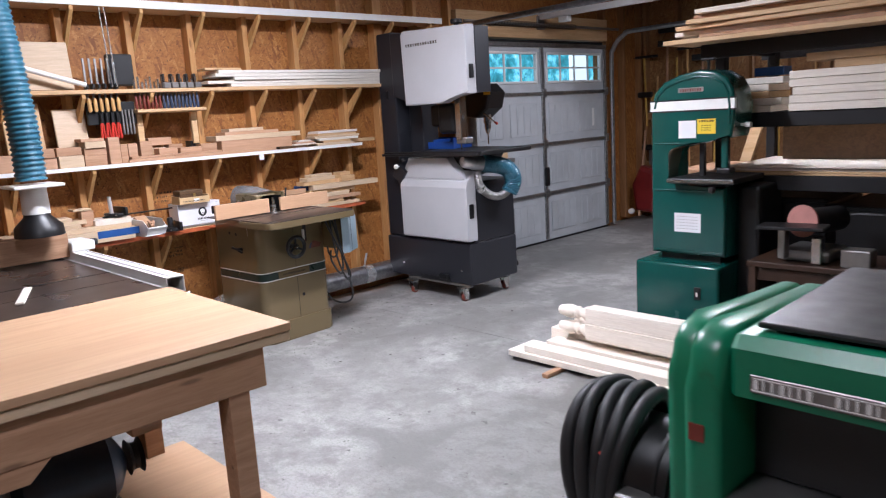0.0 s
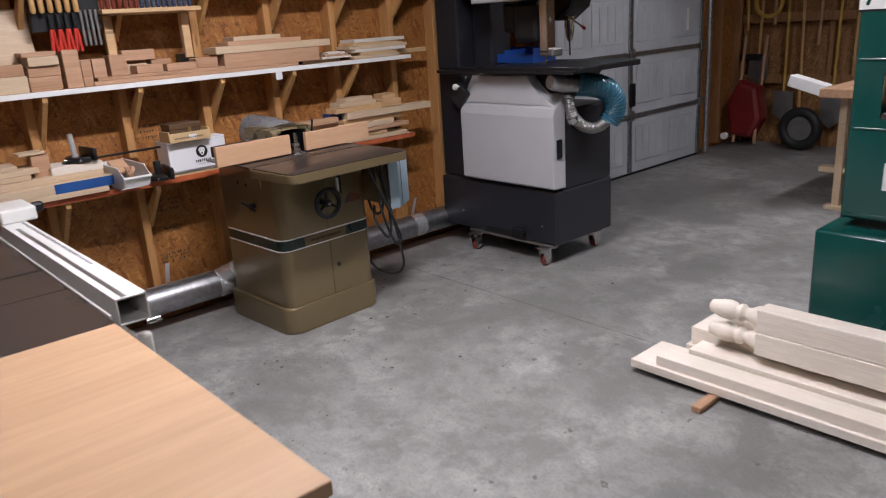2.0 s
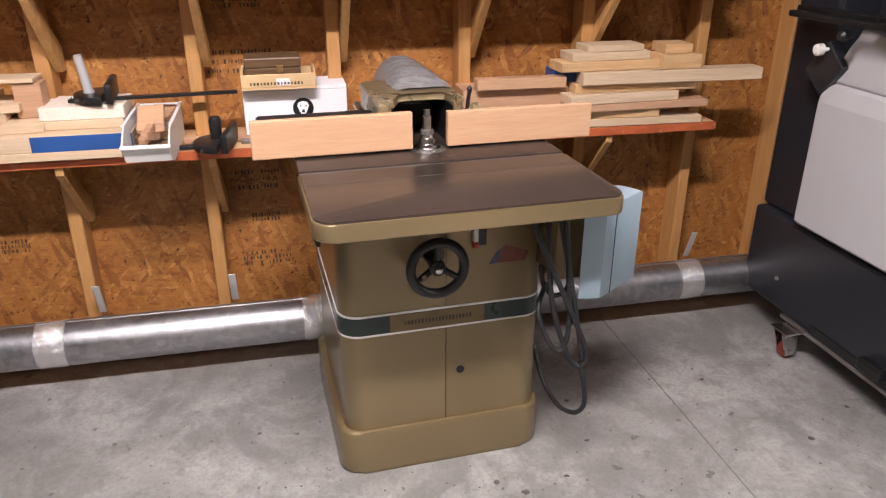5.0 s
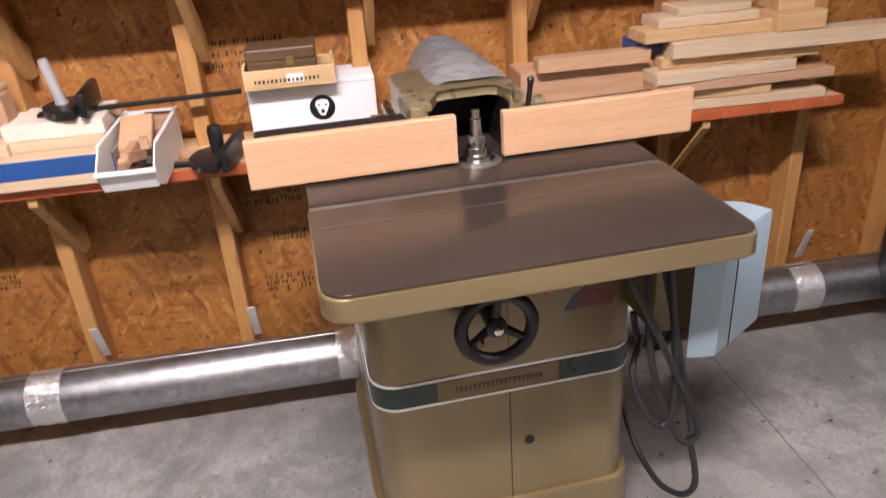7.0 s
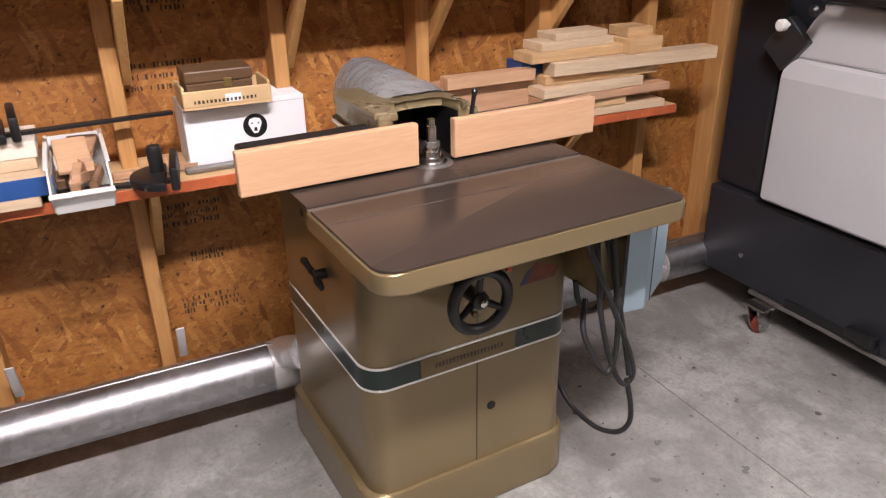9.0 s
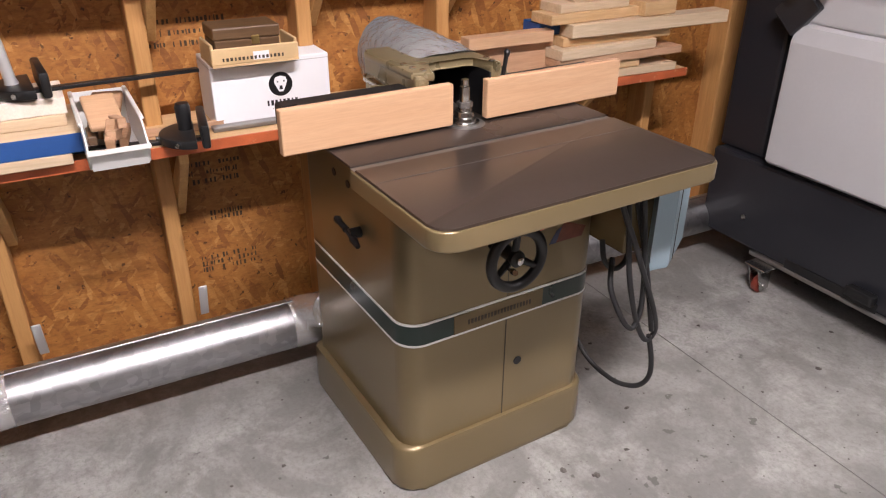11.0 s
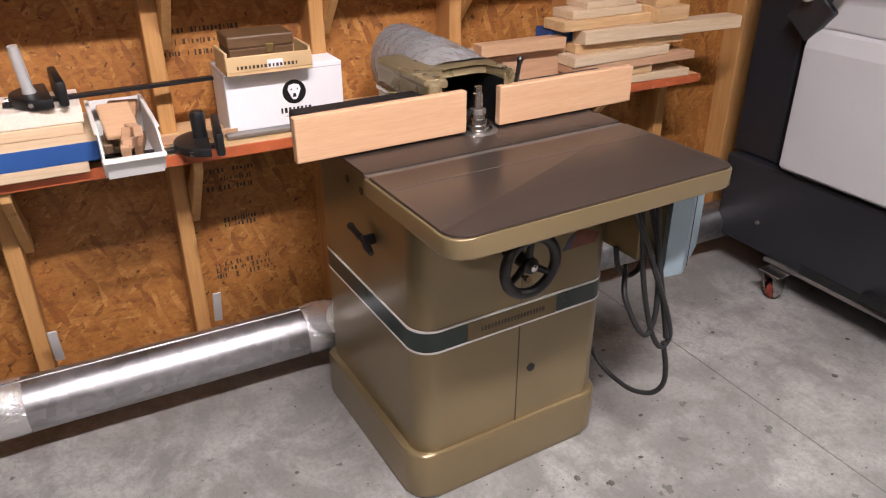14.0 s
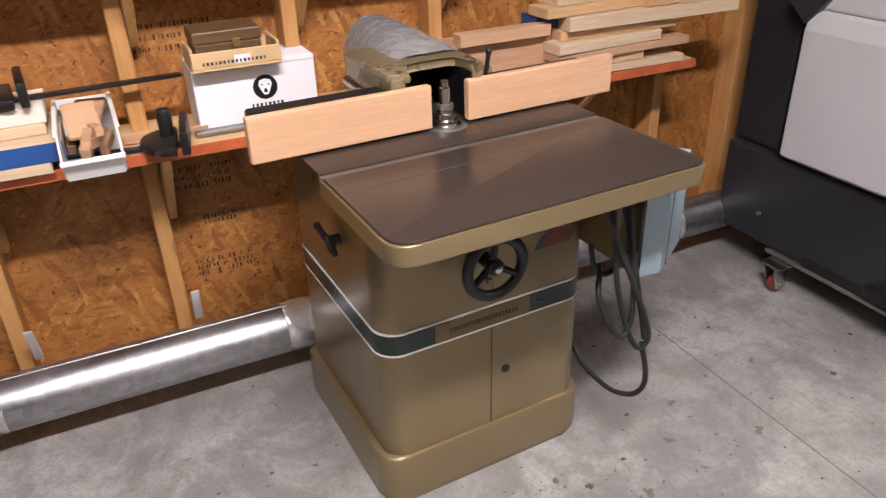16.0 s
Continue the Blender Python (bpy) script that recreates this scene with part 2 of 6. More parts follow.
BLUE = paint("blue_plastic", (0.012, 0.055, 0.26), 0.35, 0, 0.12, 7)
BLUE_PAINT = paint("blue_painted_edge", (0.016, 0.075, 0.26), 0.45, 0, 0.12, 9)
HOSE_BLUE = paint("teal_hose", (0.035, 0.13, 0.19), 0.3, 0, 0.12, 9)
GREEN = paint("machine_green", (0.005, 0.066, 0.055), 0.22, 0, 0.12, 4, None, 0.02, 0.4)
GREEN_P = paint("planer_green", (0.010, 0.160, 0.078), 0.36, 0, 0.14, 4, (0.014, 0.105, 0.050), 0.05, 0.06)
WHITE = paint("white_paint", (0.80, 0.80, 0.79), 0.4, 0, 0.04, 6)
BIN_WHITE = paint("white_plastic", (0.75, 0.74, 0.72), 0.35, 0, 0.03, 8)
CARD = paint("white_card", (0.74, 0.74, 0.76), 0.6, 0, 0.03, 5)
KRAFT = paint("tan_wood_tray", (0.58, 0.40, 0.21), 0.65, 0, 0.12, 12)
YELLOW = paint("yellow_label", (0.75, 0.55, 0.04), 0.45, 0, 0.06, 15)
RED = paint("red_plastic", (0.50, 0.035, 0.022), 0.35, 0, 0.12, 9)
RUST = paint("rust_red_wheel", (0.17, 0.03, 0.018), 0.45, 0, 0.2, 16)
DISC = paint("pink_abrasive_disc", (0.44, 0.20, 0.17), 0.85, 0, 0.12, 12)
DOOR_GREY = paint("primed_steel_door", (0.51, 0.535, 0.56), 0.45, 0, 0.13, 3, None, 0.03)
DOOR_STEEL = galvanised("galvanised_stile", (0.42, 0.43, 0.44), 0.4)
GALV = galvanised("galvanised_duct", (0.46, 0.46, 0.475), 0.38)
FOIL = crinkle("foil_tape", (0.80, 0.80, 0.80), 0.24, 0.8, 55, 0.7)
WRAP = crinkle("clear_stretch_wrap", (0.43, 0.44, 0.45), 0.11, 0.55, 34, 0.55)
ALU = paint("brushed_aluminium", (0.66, 0.66, 0.66), 0.42, 0.5, 0.05, 12)
STAMP = paint("black_stamp_ink", (0.055, 0.032, 0.014), 0.7, 0, 0.2, 40)
GLASS = glass("window_glass")
RAIL_WHITE = paint("worn_white_rail", (0.74, 0.73, 0.70), 0.35, 0, 0.05, 8, None)
GRIME = paint("sooty_steel_rack", (0.014, 0.014, 0.016), 0.5, 0.3, 0.2, 6)
# dark so that the unseen ceiling bounces little light
DARK_ROOF = wood("dark_roof_boards", (0.10, 0.055, 0.026), (0.06, 0.032, 0.014), "x", 0.8)


# ---- geometry helpers ----
ORIGIN = {}


def thing(name, loc, label, category, group="", kind=""):
    """An Empty at the base of a thing; its parts are written in world metres."""
    ob = new(name)
    ob.empty_display_size = 0.1
    ob.location = loc
    ORIGIN[ob.name] = Vector(loc)
    return tagged(ob, label, category, group, kind)


def part(name, bm, material, parent=None, label=""):
    me = bpy.data.meshes.new(name)
    if parent is not None:
        top = parent
        while top.parent is not None:
            top = top.parent
        org = ORIGIN.get(top.name, Vector((0, 0, 0)))
        bmesh.ops.translate(bm, verts=bm.verts, vec=-org)
    bmesh.ops.recalc_face_normals(bm, faces=bm.faces)
    bm.to_mesh(me)
    bm.free()
    me.materials.append(material)
    ob = new(name, me)
    if parent is not None:
        ob.parent = parent
    if label:
        ob["label"] = label
    return ob


def solo(name, bm, material, label, category, group="", kind=""):
    """A thing of one mesh, its origin at the middle of its base."""
    xs = [v.co.x for v in bm.verts]
    ys = [v.co.y for v in bm.verts]
    zs = [v.co.z for v in bm.verts]
    org = Vector(((min(xs) + max(xs)) / 2, (min(ys) + max(ys)) / 2, min(zs)))
    bmesh.ops.translate(bm, verts=bm.verts, vec=-org)
    ob = part(name, bm, material)
    ob.location = org
    return tagged(ob, label, category, group, kind)


def smooth(ob, angle=40):
    for p in ob.data.polygons:
        p.use_smooth = True
    ob.data.set_sharp_from_angle(angle=radians(angle))
    return ob


def box(x0, x1, y0, y1, z0, z1, bevel=0.0, seg=2, bm=None, rz=0, ry=0, rx=0):
    out = bm if bm is not None else bmesh.new()
    c = Vector(((x0 + x1) / 2, (y0 + y1) / 2, (z0 + z1) / 2))
    m = Matrix.Translation(c) @ Euler((radians(rx), radians(ry), radians(rz))).to_matrix().to_4x4() @ Matrix.Diagonal((x1 - x0, y1 - y0, z1 - z0, 1))
    made = bmesh.ops.create_cube(out, size=1, matrix=m)
    if bevel:
        edges = list({e for v in made["verts"] for e in v.link_edges})
        bmesh.ops.bevel(out, geom=edges, offset=bevel, segments=seg, affect="EDGES", profile=0.5)
    return out


def rod(p0, p1, r, r2=None, seg=20, bm=None, caps=True):
    out = bm if bm is not None else bmesh.new()
    a, b = Vector(p0), Vector(p1)
    d = b - a
    m = Matrix.Translation((a + b) / 2) @ d.to_track_quat("Z", "Y").to_matrix().to_4x4()
    bmesh.ops.create_cone(out, cap_ends=caps, segments=seg, radius1=r, radius2=r if r2 is None else r2, depth=d.length, matrix=m)
    return out


def lathe(profile, p0, axis, seg=24, bm=None):
    """Turns (distance along the axis, radius) pairs round the axis from p0."""
    out = bm if bm is not None else bmesh.new()
    q = Vector(axis).normalized().to_track_quat("Z", "Y").to_matrix()
    rings = []
    for d, r in profile:
        ring = []
        for i in range(seg):
            a = 2 * math.pi * i / seg
            ring.append(out.verts.new(Vector(p0) + q @ Vector((r * math.cos(a), r * math.sin(a), d))))
        rings.append(ring)
    for a, b in zip(rings, rings[1:]):
        for i in range(seg):
            out.faces.new((a[i], a[(i + 1) % seg], b[(i + 1) % seg], b[i]))
    out.faces.new(rings[0])
    out.faces.new(rings[-1])
    return out


def spline(points, steps=8):
    pts = [Vector(p) for p in points]
    pts = [pts[0] * 2 - pts[1]] + pts + [pts[-1] * 2 - pts[-2]]
    out = []
    for i in range(1, len(pts) - 2):
        a, b, c, d = pts[i - 1:i + 3]
        for s in range(steps):
            t = s / steps
            out.append(0.5 * (2 * b + (c - a) * t + (2 * a - 5 * b + 4 * c - d) * t * t + (3 * b - a - 3 * c + d) * t ** 3))
    out.append(pts[-2])
    return out


def tube(points, r, seg=10, bm=None, closed=False, ribs=None):
    """A tube swept along points; ribs (pitch, depth) makes a corrugated hose."""
    out = bm if bm is not None else bmesh.new()
    pts = [Vector(p) for p in points]
    n = len(pts)
    rings, up = [], None
    run = 0.0
    for i, p in enumerate(pts):
        nxt = pts[(i + 1) % n] if closed or i < n - 1 else p
        prv = pts[i - 1] if closed or i > 0 else p
        d = (nxt - prv).normalized()
        if up is None:
            up = d.orthogonal().normalized()
        up = (up - d * up.dot(d)).normalized()
        side = d.cross(up)
        if i:
            run += (p - pts[i - 1]).length
        rr = r + (ribs[1] * math.sin(2 * math.pi * run / ribs[0]) if ribs else 0)
        rings.append([out.verts.new(p + (up * math.cos(2 * math.pi * k / seg) + side * math.sin(2 * math.pi * k / seg)) * rr) for k in range(seg)])
    pairs = list(zip(rings, rings[1:])) + ([(rings[-1], rings[0])] if closed else [])
    for a, b in pairs:
        for k in range(seg):
            out.faces.new((a[k], a[(k + 1) % seg], b[(k + 1) % seg], b[k]))
    if not closed:
        out.faces.new(rings[0])
        out.faces.new(rings[-1])
    return out


def prism(outline, axis, a, b, bevel=0.0, bm=None, seg=2):
    """Extrudes an outline along an axis from a to b. Outline pairs: (y, z) for x, (x, z) for y, (x, y) for z."""
    out = bm if bm is not None else bmesh.new()

    def at(u, v, w):
        return {"x": (w, u, v), "y": (u, w, v), "z": (u, v, w)}[axis]

    lo = [out.verts.new(at(u, v, a)) for u, v in outline]
    hi = [out.verts.new(at(u, v, b)) for u, v in outline]
    n = len(outline)
    caps = [out.faces.new(lo), out.faces.new(hi)]
    for i in range(n):
        out.faces.new((lo[i], lo[(i + 1) % n], hi[(i + 1) % n], hi[i]))
    if bevel:
        edges = list({e for f in caps for e in f.edges})
        bmesh.ops.bevel(out, geom=edges, offset=bevel, segments=seg, affect="EDGES", profile=0.5)
    return out


def rounded(x0, x1, y0, y1, radii, n=8):
    """Corners of a rectangle rounded off: radii for (x0,y0), (x1,y0), (x1,y1), (x0,y1)."""
    out = []
    for (cx, cy, sx, sy, a0), r in zip(((x0, y0, 1, 1, 180), (x1, y0, -1, 1, 270), (x1, y1, -1, -1, 0), (x0, y1, 1, -1, 90)), radii):
        if r <= 0:
            out.append((cx, cy))
            continue
        for i in range(n + 1):
            a = radians(a0 + 90 * i / n)
            out.append((cx + sx * r + r * math.cos(a), cy + sy * r + r * math.sin(a)))
    return out


def bars(count, x, y, z, along, up, length, height, normal, bm=None):
    """A row of plain bars that stands for lettering; along, up and normal are unit vectors."""
    out = bm if bm is not None else bmesh.new()
    al, u, n = Vector(along), Vector(up), Vector(normal)
    step = length / count
    for i in range(count):
        c = Vector((x, y, z)) + al * (step * (i + 0.5))
        w = step * (0.62 if i % 3 else 0.42)
        m = Matrix((al * w, u * height, n * 0.0012)).transposed().to_4x4()
        bmesh.ops.create_cube(out, size=1, matrix=Matrix.Translation(c) @ m)
    return out


def slide(ob, dx, dy, dz=0.0):
    """Moves a whole thing with its parts."""
    ob.location = Vector(ob.location) + Vector((dx, dy, dz))


def turn(ob, degrees, px, py):
    """Turns a whole thing with its parts about the upright line through (px, py)."""
    spin = Matrix.Rotation(radians(degrees), 3, "Z")
    pivot = Vector((px, py, 0))
    ob.location = pivot + spin @ (Vector(ob.location) - pivot)
    ob.rotation_euler = (0, 0, radians(degrees))


# ---- structure ----
WX, SX = -5.10, -5.01          # face of the strand board, face of the studs
XE, YS, YN, ZC = 1.7, -1.6, 8.75, 2.9
JOINT = 3.69

floor = part("floor", box(WX - 0.3, XE + 0.2, YS - 0.2, JOINT - 0.002, -0.12, 0, 0), CONCRETE)
box_bm = box(WX - 0.3, XE + 0.2, JOINT + 0.002, YN + 0.2, -0.12, 0)
tagged(floor, "worn grey concrete slab with stains and scuffs", "floor", kind="structure")
tagged(part("floor_far", box_bm, CONCRETE), "worn grey concrete slab beyond a saw-cut joint", "floor", kind="structure")
tagged(part("floor_joint", box(WX - 0.3, XE + 0.2, JOINT - 0.002, JOINT + 0.002, -0.12, -0.002), paint("joint_dust", (0.15, 0.145, 0.135), 0.8, 0, 0.4, 20)), "dark saw-cut joint in the concrete", "joint", kind="structure")
ground = part("ground", box(-60, WX - 0.3, -50, 60, -0.25, -0.05), paint("gravel", (0.20, 0.19, 0.17), 0.9, 0, 0.25, 3))
tagged(ground, "grey gravel ground outside the garage door", "ground", kind="structure")

D0, D1, DZ = 5.40, 7.79, 2.14   # garage door opening
wall_w = part("wall_west", box(WX - 0.02, WX, YS, D0, 0, ZC), OSB_X)
tagged(wall_w, "orange-brown strand board wall between open studs", "wall", kind="structure")
part("board", box(WX - 0.02, WX, D1, YN, 0, ZC), OSB_X, wall_w)
part("board", box(WX - 0.02, WX, D0, D1, DZ + 0.02, ZC), OSB_X, wall_w)
part("cladding", box(WX - 0.05, WX - 0.022, YS, D0, 0, ZC), STUD_DARK, wall_w)
part("cladding", box(WX - 0.05, WX - 0.022, D1, YN, 0, ZC), STUD_DARK, wall_w)

STUDS = [-0.73, -0.30, 0.13, 0.56, 0.99, 1.42, 1.86, 2.29, 2.72, 3.15, 3.58, 4.02, 4.42, 4.86, 5.30]
for y in STUDS:
    w = 0.042 if y != 4.42 else 0.09
    part("stud", box(WX + 0.001, SX, y - w / 2, y + w / 2, 0.04, ZC - 0.04, 0.003, 1), STUD, wall_w)
for y in (7.84, 8.25, 8.64):
    part("stud", box(WX + 0.001, SX, y - 0.019, y + 0.019, 0.04, ZC - 0.04, 0.003, 1), STUD_DARK, wall_w)
part("sole_plate", box(WX + 0.001, SX + 0.002, YS, D0, 0.001, 0.04, 0.003, 1), STUD_DARK, wall_w)
part("header", box(WX + 0.002, SX + 0.03, D0 - 0.05, D1 + 0.05, DZ + 0.03, DZ + 0.27, 0.004, 1), PINE_Y, wall_w, "pale timber header over the garage door")
part("jamb", box(WX + 0.002, SX + 0.035, D0 - 0.09, D0 - 0.012, 0, DZ + 0.03, 0.003, 1), STUD_DARK, wall_w)
part("jamb", box(WX + 0.002, SX + 0.035, D1 + 0.012, D1 + 0.03, 0, DZ + 0.03, 0.003, 1), STUD_DARK, wall_w)

wall_n = part("wall_north", box(WX, XE, YN, YN + 0.02, 0, ZC), OSB_Y)
tagged(wall_n, "brown strand board end wall with open studs", "wall", kind="structure")
for i in range(16):
    x = WX + 0.12 + i * 0.43
    part("stud", box(x - 0.019, x + 0.019, YN - 0.09, YN - 0.001, 0, ZC, 0.003, 1), STUD_DARK, wall_n)
for z in (0.62, 1.22):
    part("rail", box(WX + 0.1, -2.2, YN - 0.115, YN - 0.092, z, z + 0.09, 0.003, 1), STUD_DARK, wall_n)
# unseen walls, ceiling and joists, dark to keep bounced light low
tagged(part("wall_south", box(WX, XE, YS - 0.02, YS, 0, ZC), STUD_DARK), "unseen wall behind the walker, made dark to cut bounced light", "wall", kind="structure")
tagged(part("wall_east", box(XE, XE + 0.02, YS, YN, 0, ZC), STUD_DARK), "unseen long wall, made dark to cut bounced light", "wall", kind="structure")
tagged(part("ceiling", box(WX - 0.05, XE + 0.02, YS - 0.02, YN + 0.02, ZC, ZC + 0.03), DARK_ROOF), "unseen wooden ceiling, made dark to cut bounced light", "ceiling", kind="structure")
for i in range(12):
    y = -1.2 + i * 0.84
    tagged(part("joist", box(WX, XE, y - 0.02, y + 0.02, ZC - 0.14, ZC - 0.001, 0.003, 1), STUD_DARK), "dark timber ceiling joist", "joist", kind="structure")

for (lx, ly), w in zip(LAMPS, WATTS):
    fix = thing("ceiling_light", (lx, ly, 2.835), "white twin-tube workshop ceiling light", "light", "ceiling lights")
    part("housing", box(lx - 0.09, lx + 0.09, ly - 0.64, ly + 0.64, 2.85, 2.90, 0.008), WHITE, fix)
    for dx in (-0.045, 0.045):
        part("tube", rod((lx + dx, ly - 0.6, 2.842), (lx + dx, ly + 0.6, 2.842), 0.012), glow("lit_tube", TUBE, 4), fix)

# garage door: four hinged sections, two bays, a window in each bay of the top section
door = thing("garage_door", (-4.95, (D0 + D1) / 2, 0), "closed pale grey steel sectional garage door with windows", "garage door")
DX = -4.985
rows = [0.012, 0.535, 1.07, 1.605, 2.13]
mid = 6.6
for r in range(4):
    z0, z1 = rows[r] + 0.006, rows[r + 1] - 0.006
    if r < 3:
        sec = part("section", box(DX - 0.03, DX, D0, D1, z0, z1, 0.004, 1), DOOR_GREY, door)
        for a, b in ((D0 + 0.10, mid - 0.10), (mid + 0.10, D1 - 0.10)):
            half = (a + b) / 2
            for p, q in ((a, half - 0.06), (half + 0.06, b)):
                part("embossed_panel", box(DX, DX + 0.007, p, q, z0 + 0.09, z1 - 0.09, 0.006, 1), DOOR_GREY, sec)
                for k in range(3):
                    y = p + (q - p) * (k + 1) / 4
                    part("groove", box(DX + 0.0072, DX + 0.011, y - 0.012, y + 0.012, z0 + 0.12, z1 - 0.12, 0.003, 1), DOOR_GREY, sec)
    else:
        g0, g1 = z0 + 0.10, z1 - 0.09
        sec = part("section", box(DX - 0.03, DX, D0, D1, z0, g0, 0.003, 1), DOOR_GREY, door)
        part("top_rail", box(DX - 0.03, DX, D0, D1, g1, z1, 0.003, 1), DOOR_GREY, sec)
        cuts = [(D0, D0 + 0.09), (mid - 0.075, mid + 0.075), (D1 - 0.09, D1)]
        for a, b in cuts:
            part("mullion", box(DX - 0.03, DX, a, b, g0, g1), DOOR_GREY, sec)
        for a, b in ((D0 + 0.09, mid - 0.075), (mid + 0.075, D1 - 0.09)):
            win = part("window_frame", box(DX - 0.028, DX + 0.012, a, a + 0.025, g0, g1, 0.004, 1), WHITE, sec, "white window frame with muntins")
            part("window_frame", box(DX - 0.028, DX + 0.012, b - 0.025, b, g0, g1, 0.004, 1), WHITE, sec)
            part("window_frame", box(DX - 0.028, DX + 0.012, a + 0.025, b - 0.025, g0, g0 + 0.025, 0.004, 1), WHITE, sec)
            part("window_frame", box(DX - 0.028, DX + 0.012, a + 0.025, b - 0.025, g1 - 0.025, g1, 0.004, 1), WHITE, sec)
            pane = part("pane", box(DX - 0.018, DX - 0.014, a + 0.02, b - 0.02, g0 + 0.02, g1 - 0.02), GLASS, sec)
            pane.visible_shadow = False
            for k in range(1, 4):
                y = a + (b - a) * k / 4
                part("muntin", box(DX - 0.012, DX + 0.004, y - 0.009, y + 0.009, g0 + 0.02, g1 - 0.02), WHITE, sec)
            zm = (g0 + g1) / 2
            part("muntin", box(DX - 0.0115, DX + 0.0035, a + 0.02, b - 0.02, zm - 0.009, zm + 0.009), WHITE, sec)
for z in rows[1:4]:
    part("strut", box(DX + 0.001, DX + 0.028, D0 + 0.01, D1 - 0.01, z - 0.016, z + 0.016, 0.004, 1), DOOR_STEEL, door)
part("strut", box(DX + 0.001, DX + 0.03, D0 + 0.01, D1 - 0.01, 2.085, 2.125, 0.004, 1), DOOR_STEEL, door)
# strip added to block light leaking over the door
part("top_seal", box(DX - 0.06, DX - 0.031, D0, D1, 2.08, 2.158), RUBBER, door)
part("bottom_seal", box(DX - 0.03, DX + 0.004, D0, D1, 0.001, 0.014), RUBBER, door)
for y in (D0 + 0.03, mid, D1 - 0.03):
    for r in range(4):
        part("stile", box(DX + 0.002, DX + 0.02, y - 0.024, y + 0.024, rows[r] + 0.022, rows[r + 1] - 0.022, 0.003, 1), DOOR_STEEL, door)
    for z in rows[1:4]:
        part("hinge", box(DX + 0.028, DX + 0.04, y - 0.035, y + 0.035, z - 0.045, z + 0.045, 0.005, 1), DOOR_STEEL, door)
part("lock_plate", box(DX + 0.02, DX + 0.05, mid - 0.03, mid + 0.03, 0.62, 0.82, 0.008), BLACK_IRON, door)
part("warning_label", box(DX + 0.012, DX + 0.014, D1 - 0.30, D1 - 0.26, 1.22, 1.42), WHITE, door)

track = thing("door_track", (-4.93, D1 + 0.06, 0), "galvanised curved garage door track", "track")
for y in (D1 + 0.055, D0 - 0.055):
    pts = [(-4.93, y, 0.02), (-4.93, y, 1.0), (-4.93, y, 1.95)]
    pts += [(-4.93 + 0.30 * (1 - math.cos(a)), y, 1.95 + 0.30 * math.sin(a)) for a in (0.4, 0.8, 1.2, math.pi / 2)]
    pts += [(-3.6, y, 2.26), (-2.4, y, 2.28)]
    smooth(part("rail", tube(spline(pts, 6), 0.026, 8), DOOR_STEEL, track))
opener = thing("opener_rail", (-3.6, mid, 2.3), "bright steel garage door opener rail", "rail")
part("rail", box(-5.0, -2.0, mid - 0.03, mid + 0.03, 2.36, 2.42, 0.006), WHITE_EDGE, opener)
part("bracket", box(-5.02, -4.96, mid - 0.06, mid + 0.06, 2.26, 2.40, 0.006), DULL_STEEL, opener)
part("trolley", box(-4.72, -4.60, mid - 0.035, mid + 0.035, 2.30, 2.359, 0.01), WHITE, opener)
part("shaft", rod((-4.93, D0, 2.30), (-4.93, D1 + 0.2, 2.30), 0.014), DULL_STEEL, opener)
part("spring", tube([(-4.93 + 0.028 * math.cos(i * 0.9), 5.7 + i * 0.006, 2.30 + 0.028 * math.sin(i * 0.9)) for i in range(240)], 0.004, 5), BLACK_IRON, opener)


# leaf colours also glow, in place of daylight on the trees
def glowing_leaves(name):
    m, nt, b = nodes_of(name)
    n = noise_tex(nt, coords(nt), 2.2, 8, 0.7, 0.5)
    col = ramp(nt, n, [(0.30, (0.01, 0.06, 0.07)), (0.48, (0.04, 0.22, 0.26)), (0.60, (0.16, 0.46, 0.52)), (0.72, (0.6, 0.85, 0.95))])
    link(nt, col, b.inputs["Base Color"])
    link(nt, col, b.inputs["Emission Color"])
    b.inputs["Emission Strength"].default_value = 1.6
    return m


backdrop = part("backdrop", box(-16.1, -16, -12, 34, -0.04, 9), glowing_leaves("distant_trees"))
tagged(backdrop, "self-lit backdrop of blurred blue-green trees outside the garage door", "trees", kind="structure")
# the post gives off its own glow where sunlight would fall
post = solo("porch_post", box(-6.5, -6.38, 9.15, 9.42, -0.05, 2.9, 0.01), glow("sunlit_white_post", (0.9, 0.96, 1.0), 1.0), "white porch post outside the window, glowing as if sunlit", "post")

# ---- shelves on the west wall ----
SHF = -4.83


def shelf(z_top, y0, y1, thick, mat, edge, label, front=SHF):
    s = thing("wall_shelf", ((WX + front) / 2, (y0 + y1) / 2, z_top - thick), label, "shelf", "shelves along the wall")
    part("board", box(WX + 0.001, front - 0.006, y0, y1, z_top - thick, z_top, 0.002, 1), mat, s)
    part("front_edge", box(front - 0.006, front, y0, y1, z_top - thick - 0.003, z_top + 0.001, 0.001, 1), edge, s)
    for y in STUDS:
        yy = y + 0.034
        if not y0 < yy < y1:
            continue
        drop = 0.235
        prof = [(front - 0.03, z_top - thick - 0.003), (front - 0.012, z_top - thick - 0.003), (front - 0.012, z_top - thick - 0.03), (WX + 0.05, z_top - thick - drop - 0.02), (WX + 0.012, z_top - thick - drop - 0.02), (WX + 0.012, z_top - thick - drop + 0.05)]
        part("brace", prism(prof, "y", yy - 0.012, yy + 0.012, 0.002, None, 1), BRACE, s)
    return s


shelf(0.785, 0.2, 4.00, 0.024, PINE_Y, RED_EDGE, "long timber shelf with a red painted edge", -4.825)
